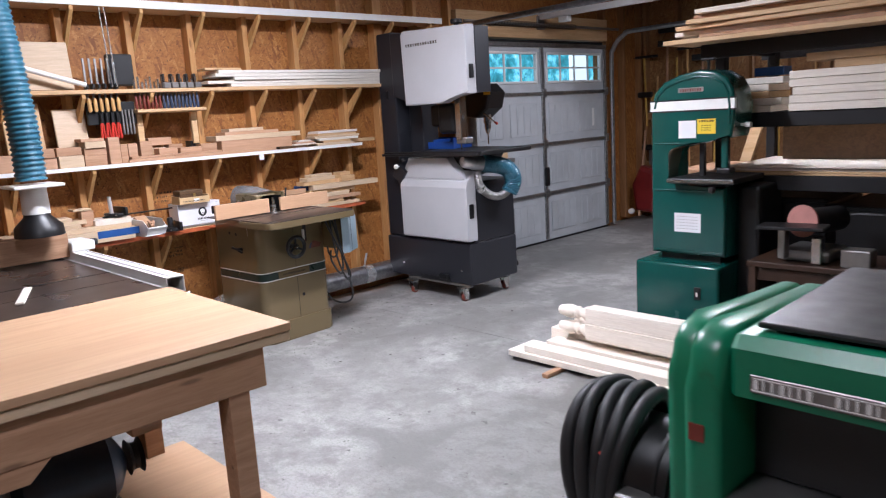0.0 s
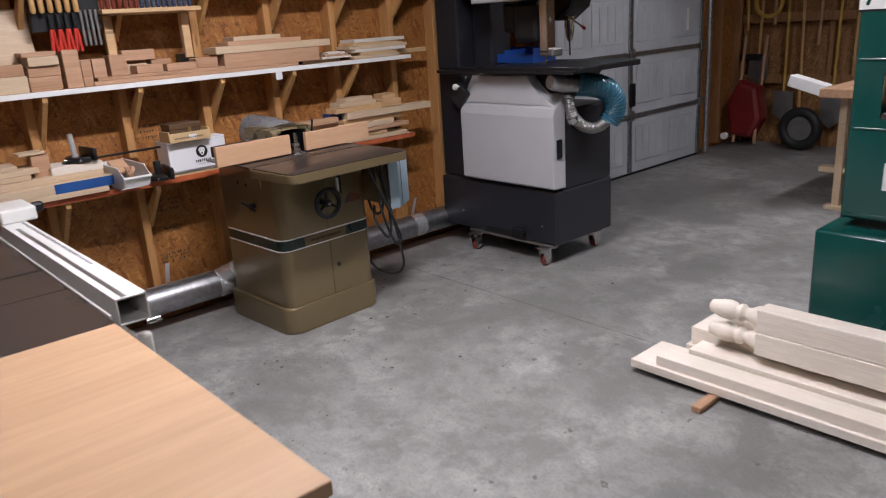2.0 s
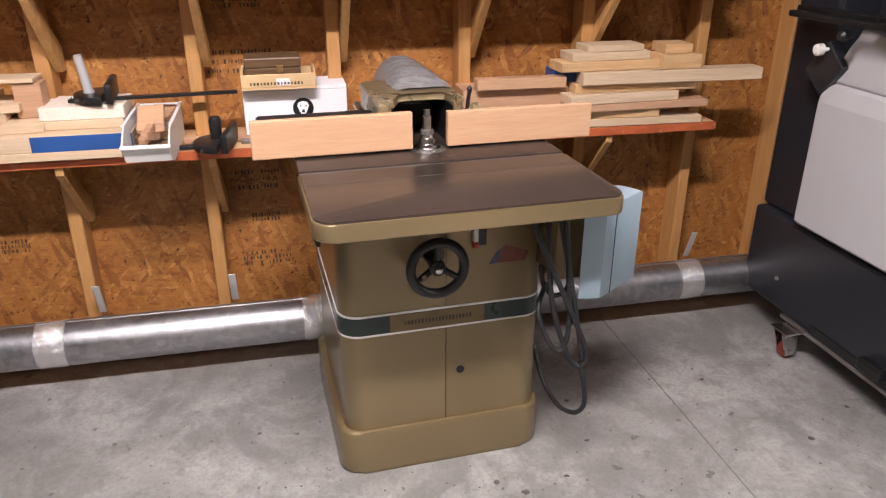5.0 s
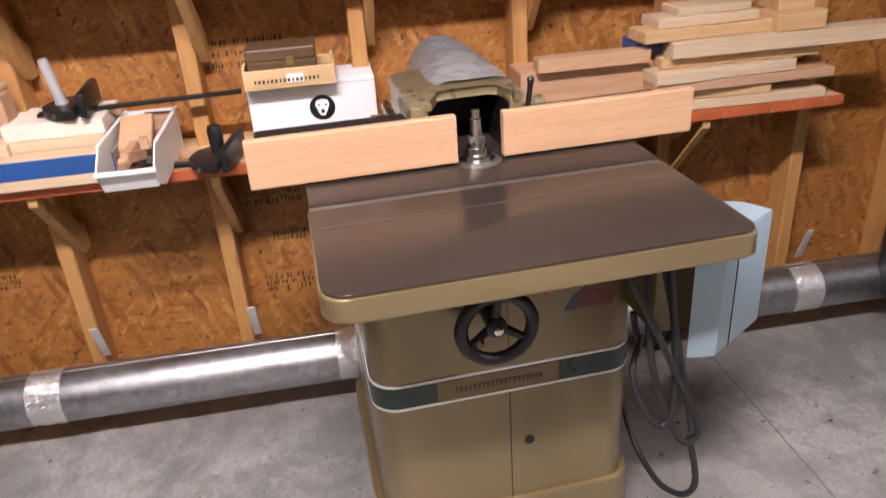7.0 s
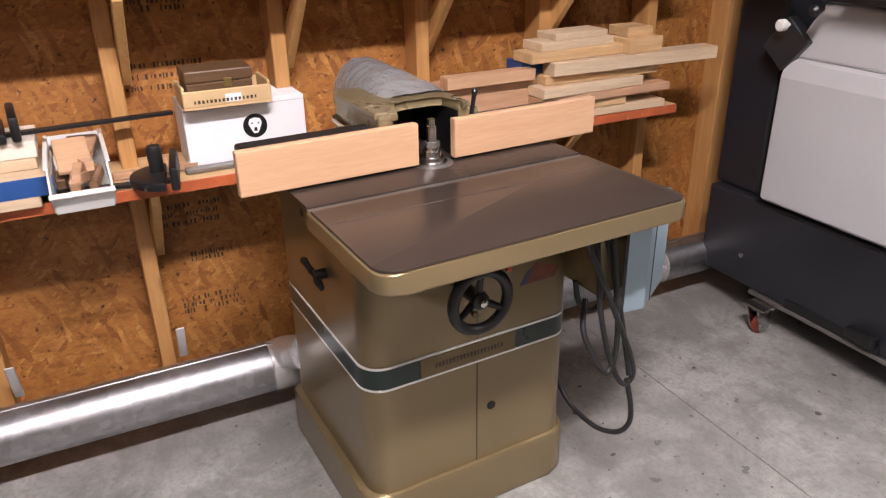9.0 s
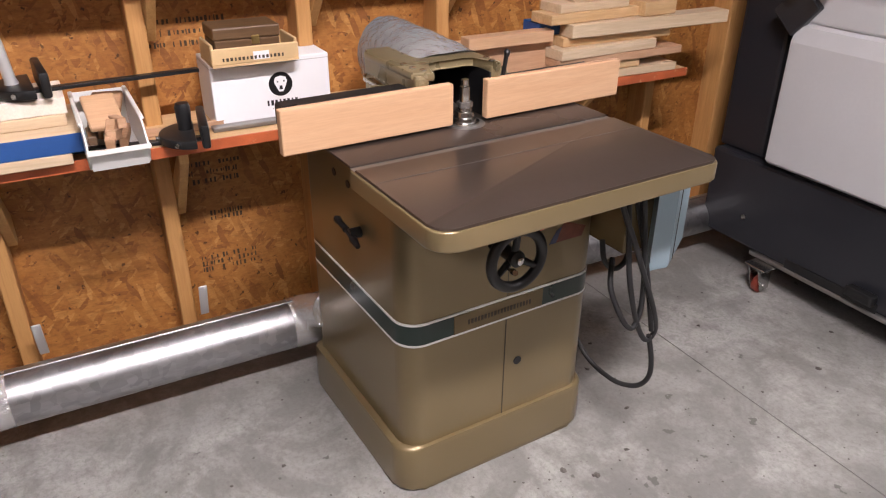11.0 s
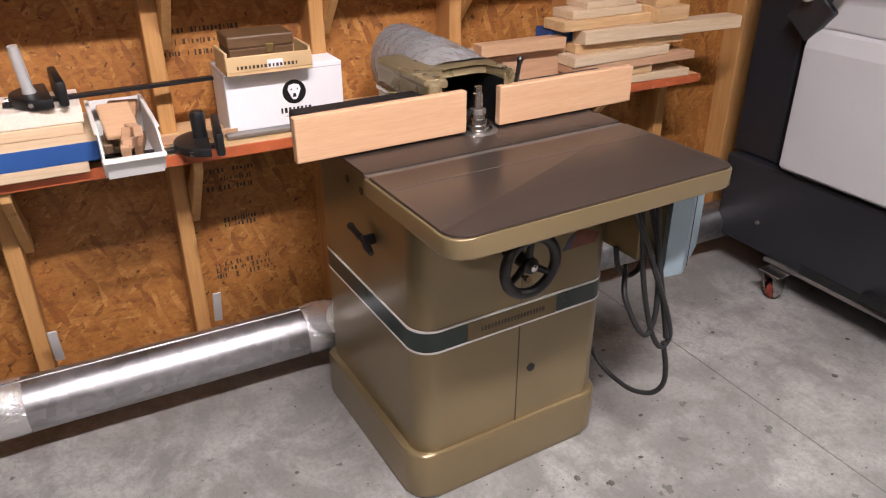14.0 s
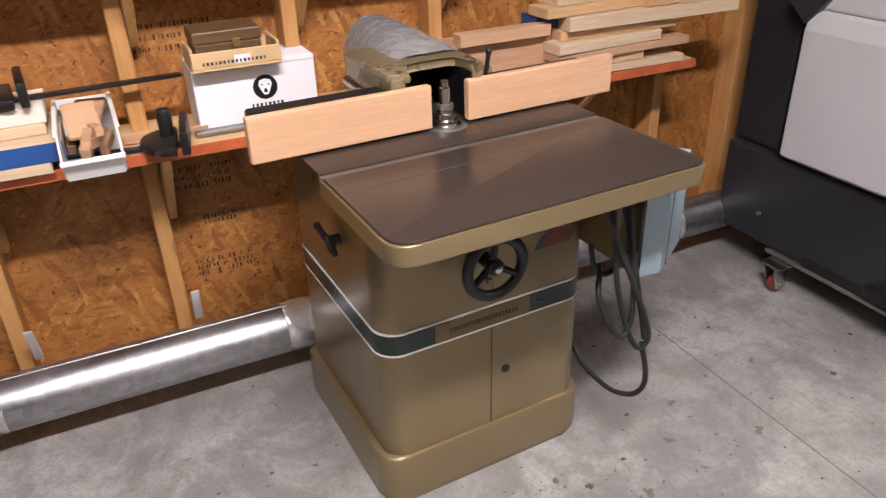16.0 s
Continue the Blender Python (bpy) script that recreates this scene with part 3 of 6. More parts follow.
shelf(1.268, 0.2, 4.02, 0.020, PINE_Y, WHITE_EDGE, "long timber shelf with a white painted edge")
shelf(1.735, 0.2, 4.35, 0.020, PINE_Y, PINE_Y, "long bare timber shelf on raking braces")
shelf(2.290, 0.2, 5.02, 0.045, PINE_Y, WHITE_EDGE, "deep top shelf with a white front edge")

# dust duct along the foot of the wall
duct = thing("dust_duct", (-4.90, 2.5, 0.12), "galvanised steel dust duct along the wall foot", "duct")
for y0, y1 in ((-0.6, 1.72), (1.70, 3.30), (3.28, 4.75)):
    smooth(part("duct_pipe", rod((-4.885, y0, 0.155), (-4.885, y1, 0.155), 0.075 if 0 < y0 < 3 else 0.0745, None, 40), GALV, duct))
for y in (0.1, 1.76, 2.60, 3.30, 4.0):
    smooth(part("tape_band", rod((-4.885, y - 0.045, 0.155), (-4.885, y + 0.045, 0.155), 0.0765, None, 48), FOIL, duct, "crinkled foil tape band"))
seam = part("seam", box(-4.888, -4.882, -0.6, 4.75, 0.2285, 0.2325, 0.001, 1), DULL_STEEL, duct)
for y in (1.90, 2.33, 3.19, 4.05):
    part("hanger_strap", box(-4.954, -4.950, y - 0.012, y + 0.012, 0.205, 0.33, 0.002, 1, None, 0, 20), ALU, duct)
smooth(part("branch", rod((-4.885, 2.60, 0.19), (-4.76, 2.64, 0.25), 0.05, None, 28), FOIL, duct, "taped branch to the machine"))

# ink stamps on the strand board
rng = random.Random(4)
stamps = thing("ink_stamp", (WX + 0.001, 2.45, 0.3), "black printed grade stamps on the strand board", "stamp", kind="structure")
for (y, z, w, h) in ((2.43, 0.60, 0.16, 0.08), (2.455, 0.460, 0.09, 0.035), (2.45, 0.305, 0.17, 0.06), (2.42, 1.00, 0.20, 0.09), (2.43, 1.19, 0.14, 0.05), (3.62, 1.33, 0.10, 0.06), (1.62, 0.42, 0.12, 0.05)):
    bm = bmesh.new()
    for row in range(2 if h < 0.05 else 3):
        zz = z + h / 2 - (row + 0.5) * h / (2 if h < 0.05 else 3)
        yy = y - w / 2
        while yy < y + w / 2:
            ww = rng.uniform(0.002, 0.007)
            if rng.random() < 0.86:
                hh = rng.uniform(0.008, 0.017)
                box(WX + 0.0005, WX + 0.0012, yy, yy + ww, zz - hh / 2, zz + hh / 2, 0, 1, bm)
            yy += ww + rng.uniform(0.003, 0.009)
    part("lettering", bm, STAMP, stamps)


# ---- shaper ----
shaper = thing("spindle_shaper", (-4.50, 2.89, 0), "olive-gold enamelled spindle shaper with a brown cast-iron table", "shaper")
BX0, BX1, BY0, BY1 = -4.80, -4.237, 2.620, 3.202
CX0, CX1, CY0, CY1 = -4.785, -4.247, 2.638, 3.188
RAD = 0.055


def slab(outl, z0, z1, bevel, mat, parent, name, label="", seg=3):
    return smooth(part(name, prism(outl, "z", z0, z1, bevel, None, seg), mat, parent, label), 35)


slab(rounded(BX0, BX1, BY0, BY1, (0.03, 0.06, 0.06, 0.03)), 0.002, 0.140, 0.012, GOLD, shaper, "plinth")
slab(rounded(CX0, CX1, CY0, CY1, (0.03, RAD, RAD, 0.03)), 0.126, 0.812, 0.004, GOLD, shaper, "cabinet")


def band(z0, z1, off, mat, name):
    return slab(rounded(CX0 + 0.005, CX1 + off, CY0 - off, CY1 + off, (0.03, RAD + off, RAD + off, 0.03), 12), z0, z1, 0.0, mat, shaper, name)


band(0.436, 0.487, 0.0018, GREEN_BAND, "green_band")
band(0.4305, 0.436, 0.0026, PINSTRIPE, "pinstripe")
band(0.487, 0.4925, 0.0026, PINSTRIPE, "pinstripe")
part("nameplate", box(CX1 + 0.0015, CX1 + 0.0045, 2.765, 3.020, 0.4365, 0.4865, 0.001, 1), PLATE, shaper, "bronze nameplate with raised lettering")
part("lettering", bars(20, CX1 + 0.0052, 2.80, 0.461, (0, 1, 0), (0, 0, 1), 0.185, 0.012, (1, 0, 0)), ENGRAVE, shaper)
part("door_seam", box(CX1 - 0.001, CX1 + 0.0012, 2.914, 2.9165, 0.134, 0.430), ENGRAVE, shaper)
smooth(part("keyhole", rod((CX1 - 0.004, 2.956, 0.293), (CX1 + 0.002, 2.956, 0.293), 0.0115), BLACK, shaper))
part("upper_seam", box(CX1 - 0.001, CX1 + 0.001, 2.9145, 2.916, 0.493, 0.81), ENGRAVE, shaper)

# table with a mitre slot, a darker working strip and a coloured skirt
TX0, TX1, TY0, TY1, TZ = -4.76, -3.984, 2.567, 3.262, 0.858
slab(rounded(TX0, -4.331, 2.632, 3.190, (0.01, 0.0, 0.0, 0.01)), 0.8125, TZ - 0.0062, 0.0, GOLD, shaper, "table_base")
table = slab(rounded(-4.331, TX1, TY0, TY1, (0.0, 0.045, 0.03, 0.0)), 0.812, TZ - 0.006, 0.004, GOLD, shaper, "table_skirt")
smooth(part("table_top", prism(rounded(-4.315, TX1 - 0.004, TY0 + 0.004, TY1 - 0.004, (0, 0.042, 0.028, 0)), "z", TZ - 0.006, TZ, 0.002, None, 2), IRON_TOP, shaper, "waxed brown cast-iron table"), 30)
smooth(part("table_top", prism(rounded(TX0 + 0.004, -4.337, TY0 + 0.004, TY1 - 0.004, (0.01, 0, 0, 0.01)), "z", TZ - 0.006, TZ, 0.002, None, 2), IRON_TOP, shaper), 30)
part("mitre_slot", box(-4.337, -4.315, TY0 + 0.004, TY1 - 0.004, TZ - 0.0055, TZ - 0.004), DULL_STEEL, shaper)
part("insert_seam", box(-4.232, -4.2305, TY0 + 0.01, TY1 - 0.01, TZ, TZ + 0.0006), DULL_STEEL, shaper)

# hand wheel on the front
hub = (CX1 + 0.075, 2.870, 0.646)
bm = tube([(hub[0] + 0.012, hub[1] + 0.067 * math.cos(a), hub[2] + 0.067 * math.sin(a)) for a in [2 * math.pi * i / 40 for i in range(40)]], 0.0125, 12, None, True)
wheel = smooth(part("hand_wheel", bm, BLACK, shaper, "black three-spoke hand wheel"))
for k in range(3):
    a = radians(90 + 120 * k)
    part("spoke", rod((hub[0], hub[1], hub[2]), (hub[0] + 0.012, hub[1] + 0.060 * math.cos(a), hub[2] + 0.060 * math.sin(a)), 0.010, 0.007, 10), BLACK, wheel)
smooth(part("hub", lathe([(0, 0.016), (0.075, 0.016), (0.082, 0.020), (0.092, 0.019), (0.096, 0.010)], (CX1 - 0.001, hub[1], hub[2]), (1, 0, 0)), BLACK, wheel))
smooth(part("lock_knob", lathe([(0, 0.004), (0.03, 0.004), (0.032, 0.007), (0.05, 0.006)], (hub[0] + 0.025, hub[1] - 0.03, hub[2] - 0.01), (0.8, -0.3, 0.3)), STEEL, wheel))
smooth(part("hub_nut", lathe([(0, 0.009), (0.006, 0.009), (0.008, 0.005)], (CX1 + 0.0955, hub[1], hub[2]), (1, 0, 0), 12), STEEL, wheel, "bright steel hub nut"))

part("switch_slot", box(CX1 - 0.001, CX1 + 0.0015, 2.995, 3.022, 0.655, 0.775, 0.001, 1), BLACK, shaper)
part("switch_lever", box(CX1 + 0.002, CX1 + 0.02, 2.982, 2.995, 0.672, 0.742, 0.003), PINSTRIPE, shaper, "white switch lever with a red tip")
part("switch_tip", box(CX1 + 0.0025, CX1 + 0.021, 2.9815, 2.9955, 0.656, 0.671, 0.003), RED, shaper)
decal = part("decal", prism([(3.035, 0.60), (3.13, 0.60), (3.14, 0.625), (3.075, 0.650), (3.048, 0.625)], "x", CX1 - 0.001, CX1 + 0.0008), paint("faded_red_decal", (0.17, 0.055, 0.035), 0.4, 0.1, 0.3, 30), shaper, "faded red and blue decal")
part("decal_flash", prism([(3.03, 0.60), (3.05, 0.60), (3.066, 0.640), (3.05, 0.632)], "x", CX1 - 0.001, CX1 + 0.0012), paint("faded_blue_decal", (0.05, 0.06, 0.11), 0.4, 0.1, 0.2, 30), shaper)

# left side: lever and two plug holes
for x, z in ((-4.588, 0.748), (-4.510, 0.744)):
    smooth(part("plug_hole", rod((x, CY0 - 0.0015, z), (x, CY0 + 0.004, z), 0.010), BLACK, shaper))
smooth(part("lever", rod((-4.455, CY0 + 0.002, 0.645), (-4.455, CY0 - 0.028, 0.645), 0.013), BLACK_IRON, shaper))
smooth(part("lever_arm", lathe([(0, 0.006), (0.03, 0.006), (0.045, 0.010), (0.07, 0.006)], (-4.480, CY0 - 0.026, 0.650), (0.85, 0, -0.25)), BLACK_IRON, shaper))
smooth(part("lever_arm", lathe([(0, 0.008), (0.03, 0.007), (0.05, 0.010), (0.06, 0.005)], (-4.475, CY0 - 0.026, 0.648), (-0.8, 0, 0.1)), BLACK_IRON, shaper))
part("side_mark", box(-4.367, -4.365, CY0 - 0.0012, CY0 + 0.001, 0.742, 0.790), PINSTRIPE, shaper)

# spindle, collars and ring
spx, spy = -4.458, 2.921
prof = [(0, 0.036), (0.006, 0.036), (0.008, 0.028), (0.016, 0.028), (0.018, 0.022), (0.030, 0.022), (0.032, 0.017), (0.046, 0.0165), (0.048, 0.0125), (0.088, 0.012), (0.090, 0.009), (0.104, 0.009)]
smooth(part("spindle", lathe(prof, (spx, spy, TZ), (0, 0, 1), 32), STEEL, shaper, "bright steel spindle with collars"), 30)
smooth(part("spindle_nut", lathe([(0, 0.019), (0.012, 0.019)], (spx, spy, TZ + 0.04), (0, 0, 1), 6), DULL_STEEL, shaper), 20)
smooth(part("throat_ring", lathe([(0, 0.050), (0.0015, 0.048), (0.0015, 0.04)], (spx, spy, TZ), (0, 0, 1), 40), DULL_STEEL, shaper))

# fence: two beech facings on a cast hood, dust port wrapped in film
fence = thing("shaper_fence", (-4.50, 2.93, TZ), "cast hood fence with beech facings and film-wrapped dust port", "fence")


def facing(y0, y1, x, z0, z1, ang):
    b = part("facing", box(x - 0.011, x + 0.011, y0, y1, z0, z1, 0.003, 2, None, ang), BEECH, fence, "clean straight-grained beech facing")
    return b


facing(2.481, 2.891, -4.448, 0.865, 0.962, 0)
facing(2.986, 3.398, -4.452, 0.864, 0.957, 0)
bm = bmesh.new()
for a, b in (((2.803, 2.84), 0), ((3.005, 3.033), 0)):
    box(-4.72, -4.455, a[0], a[1], TZ, 0.985, 0.008, 2, bm)
box(-4.72, -4.70, 2.841, 3.004, TZ, 0.985, 0.004, 1, bm)
part("hood_wall", bm, GOLD_RUB, fence)
bm = prism([(-4.445, 2.845), (-4.525, 2.868), (-4.535, 2.90), (-4.535, 2.975), (-4.525, 3.0), (-4.445, 3.012), (-4.46, 3.035), (-4.72, 3.038), (-4.73, 3.02), (-4.73, 2.815), (-4.71, 2.80), (-4.47, 2.80)], "z", 0.972, 0.992, 0.006)
hood = smooth(part("hood_top", bm, GOLD_RUB, fence, "worn olive-gold casting"), 30)
for x, y in ((-4.50, 3.02), (-4.50, 2.82), (-4.47, 2.83), (-4.47, 3.015), (-4.54, 2.82)):
    smooth(part("screw", lathe([(0, 0.008), (0.003, 0.008), (0.004, 0.005)], (x, y, 0.992), (0, 0, 1), 12), STEEL, hood))
# black sheets over the olive inner walls stand for the hood's inner shade
part("hood_inside", box(-4.70, -4.69, 2.842, 3.003, TZ + 0.001, 0.97), BLACK, fence)
for y in (2.8405, 3.0015):
    part("hood_inside", box(-4.689, -4.456, y, y + 0.003, TZ + 0.001, 0.971), BLACK, fence)
PORT = [(-4.57, 0.988, 0.085, 0.009), (-4.64, 0.984, 0.090, 0.030), (-4.72, 0.968, 0.093, 0.058), (-4.80, 0.948, 0.092, 0.082), (-4.86, 0.936, 0.092, 0.097), (-4.90, 0.932, 0.090, 0.099)]
bm = bmesh.new()
rings = []
for i in range(31):
    k, f = min(i // 6, 4), i / 6 - min(i // 6, 4)
    x, z, hw, hh = (a + (b - a) * f for a, b in zip(PORT[k], PORT[k + 1]))
    ring = []
    for j in range(56):
        ang = 2 * math.pi * j / 56
        p = Vector((x, 2.956 + 0.95 * hw * math.cos(ang), z + hh * math.sin(ang)))
        q = Vector((p.x * 55, p.y * 30, p.z * 30))
        w = 0.003 * noise.noise(q) + 0.004 * abs(noise.noise(Vector((p.x * 20, p.y * 70, p.z * 70))))
        ring.append(bm.verts.new(p + Vector((0, math.cos(ang), math.sin(ang))) * w))
    rings.append(ring)
for a, b in zip(rings, rings[1:]):
    for k in range(56):
        bm.faces.new((a[k], a[(k + 1) % 56], b[(k + 1) % 56], b[k]))
bm.faces.new(rings[-1])
smooth(part("dust_port", bm, WRAP, fence, "galvanised dust port wrapped in clear film"), 60)
for y, s in ((2.782, 1), (3.055, -1)):
    smooth(part("adjuster", rod((-4.50, y, 0.93), (-4.66, y, 0.94), 0.011), STEEL, fence))
    smooth(part("adjuster_lug", lathe([(0, 0.018), (0.03, 0.020), (0.035, 0.014)], (-4.54, y - 0.015 * s, 0.935), (0, -s, 0), 16), GOLD_RUB, fence))
    part("clamp", box(-4.62, -4.50, y - 0.015, y + 0.015, TZ, 0.905, 0.006), GOLD_RUB, fence)
smooth(part("lock_pin", rod((-4.47, 3.045, 0.93), (-4.46, 3.05, 1.005), 0.0055), BLACK_IRON, fence))
smooth(part("lock_knob", lathe([(0, 0.006), (0.012, 0.008), (0.018, 0.003)], (-4.46, 3.05, 1.0), (0.1, 0, 1), 12), BLACK, fence))
part("rail", box(-4.475, -4.461, 2.53, 2.80, 0.945, 0.960, 0.003, 1), BLACK_IRON, fence)
part("backing_bar", box(-4.525, -4.477, 2.50, 2.80, 0.905, 0.957, 0.006, 2), BLACK_IRON, fence)
part("backing_bar", box(-4.515, -4.464, 3.04, 3.34, 0.885, 0.945, 0.006, 2), BLACK_IRON, fence)

# motor starter box hung under the table's edge, turned out from the cabinet
starter = thing("starter_box", (-4.16, 3.33, 0.54), "pale grey-blue steel motor starter box", "switch box")
c, d = Vector((-4.088, 3.284)), Vector((-0.10, 0.165))
u = d.normalized()
p0, p1 = c, c + u * 0.165
q0, q1 = Vector((-4.097, 3.230)), c + u * 0.165 + Vector((-0.05, -0.03))
smooth(part("cover", prism([tuple(p0), tuple(p1), tuple(q1), (-4.25, 3.34), tuple(q0)], "z", 0.542, 0.79, 0.006), BOX_BLUE, starter), 30)
part("seam", prism([tuple(p0 + u * 0.045 + Vector((0.0012, 0.0008))), tuple(p0 + u * 0.047 + Vector((0.0012, 0.0008))), tuple(p0 + u * 0.047 - Vector((0.002, 0.001))), tuple(p0 + u * 0.045 - Vector((0.002, 0.001)))], "z", 0.545, 0.788), ENGRAVE, starter)
part("bracket", box(-4.26, -4.135, 3.179, 3.285, 0.585, 0.80, 0.004), GOLD, starter)

cable = thing("power_cable", (-4.2, 3.35, 0), "black rubber power cable hanging in loops to the floor", "cable")
loops = [
    [(-4.09, 3.075, 0.79), (-4.08, 3.10, 0.72), (-4.075, 3.128, 0.66), (-4.07, 3.172, 0.56), (-4.07, 3.222, 0.45), (-4.072, 3.240, 0.385), (-4.075, 3.214, 0.366), (-4.08, 3.178, 0.43), (-4.085, 3.14, 0.56), (-4.10, 3.13, 0.70), (-4.12, 3.135, 0.79)],
    [(-4.16, 3.155, 0.57), (-4.12, 3.12, 0.52), (-4.09, 3.135, 0.45), (-4.08, 3.160, 0.415), (-4.08, 3.178, 0.425), (-4.08, 3.188, 0.48), (-4.09, 3.185, 0.60), (-4.11, 3.17, 0.79)],
    [(-4.13, 3.16, 0.79), (-4.10, 3.19, 0.62), (-4.08, 3.215, 0.47), (-4.072, 3.228, 0.39)],
    [(-4.075, 3.225, 0.375), (-4.068, 3.240, 0.30), (-4.072, 3.246, 0.245), (-4.09, 3.238, 0.208), (-4.12, 3.224, 0.192), (-4.165, 3.215, 0.184), (-4.240, 3.214, 0.188), (-4.295, 3.214, 0.212), (-4.35, 3.212, 0.27)],
    [(-4.20, 3.155, 0.60), (-4.195, 3.165, 0.545), (-4.19, 3.195, 0.515), (-4.185, 3.225, 0.53), (-4.185, 3.235, 0.575)],
]
for pts in loops:
    smooth(part("cord", tube(spline(pts, 8), 0.0068, 8), RUBBER, cable), 80)
slide(fence, 0, -0.013)
slide(starter, -0.004, -0.012)
for machine in (shaper, fence, starter, cable):
    turn(machine, 2.8, -4.25, 2.9)


# ---- grey vertical bandsaw ----
def caster(parent, x, y, top, ang=0):
    part("caster_plate", box(x - 0.045, x + 0.045, y - 0.035, y + 0.035, top - 0.008, top, 0.002, 1), STEEL, parent)
    fork = part("caster_fork", prism([(y - 0.034, top - 0.008), (y + 0.034, top - 0.008), (y + 0.036, 0.022), (y - 0.004, 0.016)], "x", x - 0.024, x - 0.019), STEEL, parent, "zinc-plated caster fork")
    part("caster_fork", prism([(y - 0.034, top - 0.008), (y + 0.034, top - 0.008), (y + 0.036, 0.022), (y - 0.004, 0.016)], "x", x + 0.019, x + 0.024), STEEL, parent)
    smooth(part("caster_wheel", lathe([(0, 0.029), (0.003, 0.033), (0.021, 0.033), (0.024, 0.029)], (x - 0.012, y + 0.014, 0.0335), (1, 0, 0), 24), RUST, parent, "rust-red caster wheel"))
    smooth(part("axle", rod((x - 0.026, y + 0.010, 0.0345), (x + 0.026, y + 0.010, 0.0345), 0.007, None, 10), STEEL, parent))


saw = thing("vertical_bandsaw", (-4.35, 4.55, 0), "charcoal and light grey vertical bandsaw on caster wheels", "bandsaw")
part("base", box(-4.85, -3.862, 4.232, 4.775, 0.132, 0.46, 0.012), SAW_DARK, saw)
part("lower_housing", box(-4.70, -3.866, 4.30, 4.77, 0.461, 0.93, 0.012), SAW_DARK, saw)
part("skirt_slot", box(-4.45, -4.10, 4.228, 4.2325, 0.125, 0.165, 0.001, 1), BLACK, saw)
part("pedal", box(-4.20, -4.10, 4.19, 4.229, 0.16, 0.20, 0.01), BLACK_IRON, saw)
for x in (-4.66, -3.97):
    smooth(part("bolt", lathe([(0, 0.010), (0.004, 0.009)], (x, 4.232, 0.24), (0, -1, 0), 10), STEEL, saw))
for x, y in ((-4.52, 4.20), (-3.95, 4.22), (-4.52, 4.70), (-3.95, 4.70)):
    caster(saw, x, y, 0.115)
part("caster_bar", box(-4.60, -3.88, 4.225, 4.265, 0.1155, 0.1315, 0.003, 1), DULL_STEEL, saw)
panel = part("lower_door", prism([(4.31, 0.480), (4.213, 0.480), (4.200, 0.492), (4.200, 0.895), (4.215, 0.945), (4.31, 1.02)], "x", -4.602, -3.848, 0.008), SAW_GREY, saw, "light grey hammered lower wheel door")
part("upper_cover", prism([(-4.60, 0.955), (-4.525, 1.065), (-4.505, 1.125), (-4.06, 1.125), (-4.01, 1.05), (-3.865, 0.955)], "y", 4.222, 4.305, 0.010), SAW_GREY, saw, "light grey sloped cover above the wheel door")
part("door_latch", box(-3.849, -3.837, 4.225, 4.270, 0.66, 0.77, 0.006), BLACK, panel)
smooth(part("knob", lathe([(0, 0.006), (0.02, 0.006), (0.022, 0.018), (0.04, 0.018), (0.045, 0.012)], (-4.60, 4.20, 1.055), (0, -1, 0.0), 18), BIN_WHITE, saw, "white knob on an arm"))
part("arm", box(-4.66, -4.55, 4.20, 4.24, 0.93, 1.06, 0.004, 1, None, 0, 40), SAW_DARK, saw)
part("column", box(-4.86, -4.66, 4.265, 4.60, 0.461, 2.13, 0.014), SAW_DARK, saw)
part("column_web", box(-4.659, -4.50, 4.40, 4.58, 0.95, 2.05, 0.012), SAW_DARK, saw)
part("switch", box(-4.78, -4.74, 4.258, 4.266, 1.60, 1.67, 0.004), BLACK, saw)
head = part("upper_door", prism([(-4.40, 1.535), (-4.00, 1.535), (-3.84, 1.595), (-3.715, 1.595), (-3.715, 2.075), (-4.39, 2.10), (-4.415, 2.07)], "y", 4.14, 4.24, 0.012), SAW_GREY, saw, "light grey upper wheel door")
part("upper_housing", prism([(-4.66, 1.62), (-4.40, 1.535), (-3.85, 1.60), (-3.722, 1.60), (-3.722, 2.07), (-4.39, 2.095), (-4.66, 2.12)], "y", 4.242, 4.40, 0.01), SAW_DARK, saw)
part("lettering", bars(13, -4.36, 4.1392, 1.985, (1, 0, 0), (0, 0, 1), 0.36, 0.022, (0, -1, 0)), ENGRAVE, head)
part("door_handle", box(-3.716, -3.70, 4.16, 4.20, 1.70, 1.80, 0.006), BLACK, head)
smooth(part("tension_knob", lathe([(0, 0.02), (0.04, 0.02), (0.045, 0.045), (0.07, 0.045), (0.075, 0.03)], (-3.95, 4.30, 2.07), (0, 0, 1), 20), BLACK_IRON, saw))
part("blade_guard", box(-4.02, -3.96, 4.30, 4.37, 1.25, 1.60, 0.006), STEEL, saw, "bright blade guide post")
part("guide_housing", box(-4.24, -4.05, 4.32, 4.46, 1.30, 1.535, 0.03), BLACK_IRON, saw)
part("guide_arm", box(-4.36, -4.25, 4.36, 4.50, 1.36, 1.53, 0.02), BLACK_IRON, saw)
part("guide_block", box(-4.03, -3.93, 4.31, 4.40, 1.222, 1.27, 0.01), DULL_STEEL, saw)
part("blade", box(-3.998, -3.984, 4.325, 4.327, 1.18, 1.28), STEEL, saw)
part("saw_table", box(-4.40, -3.64, 4.17, 4.74, 1.145, 1.176, 0.006), BLACK_IRON, saw, "black cast-iron saw table")
part("fence_rail", box(-4.76, -4.40, 4.185, 4.215, 1.148, 1.172, 0.004), BLACK_IRON, saw)
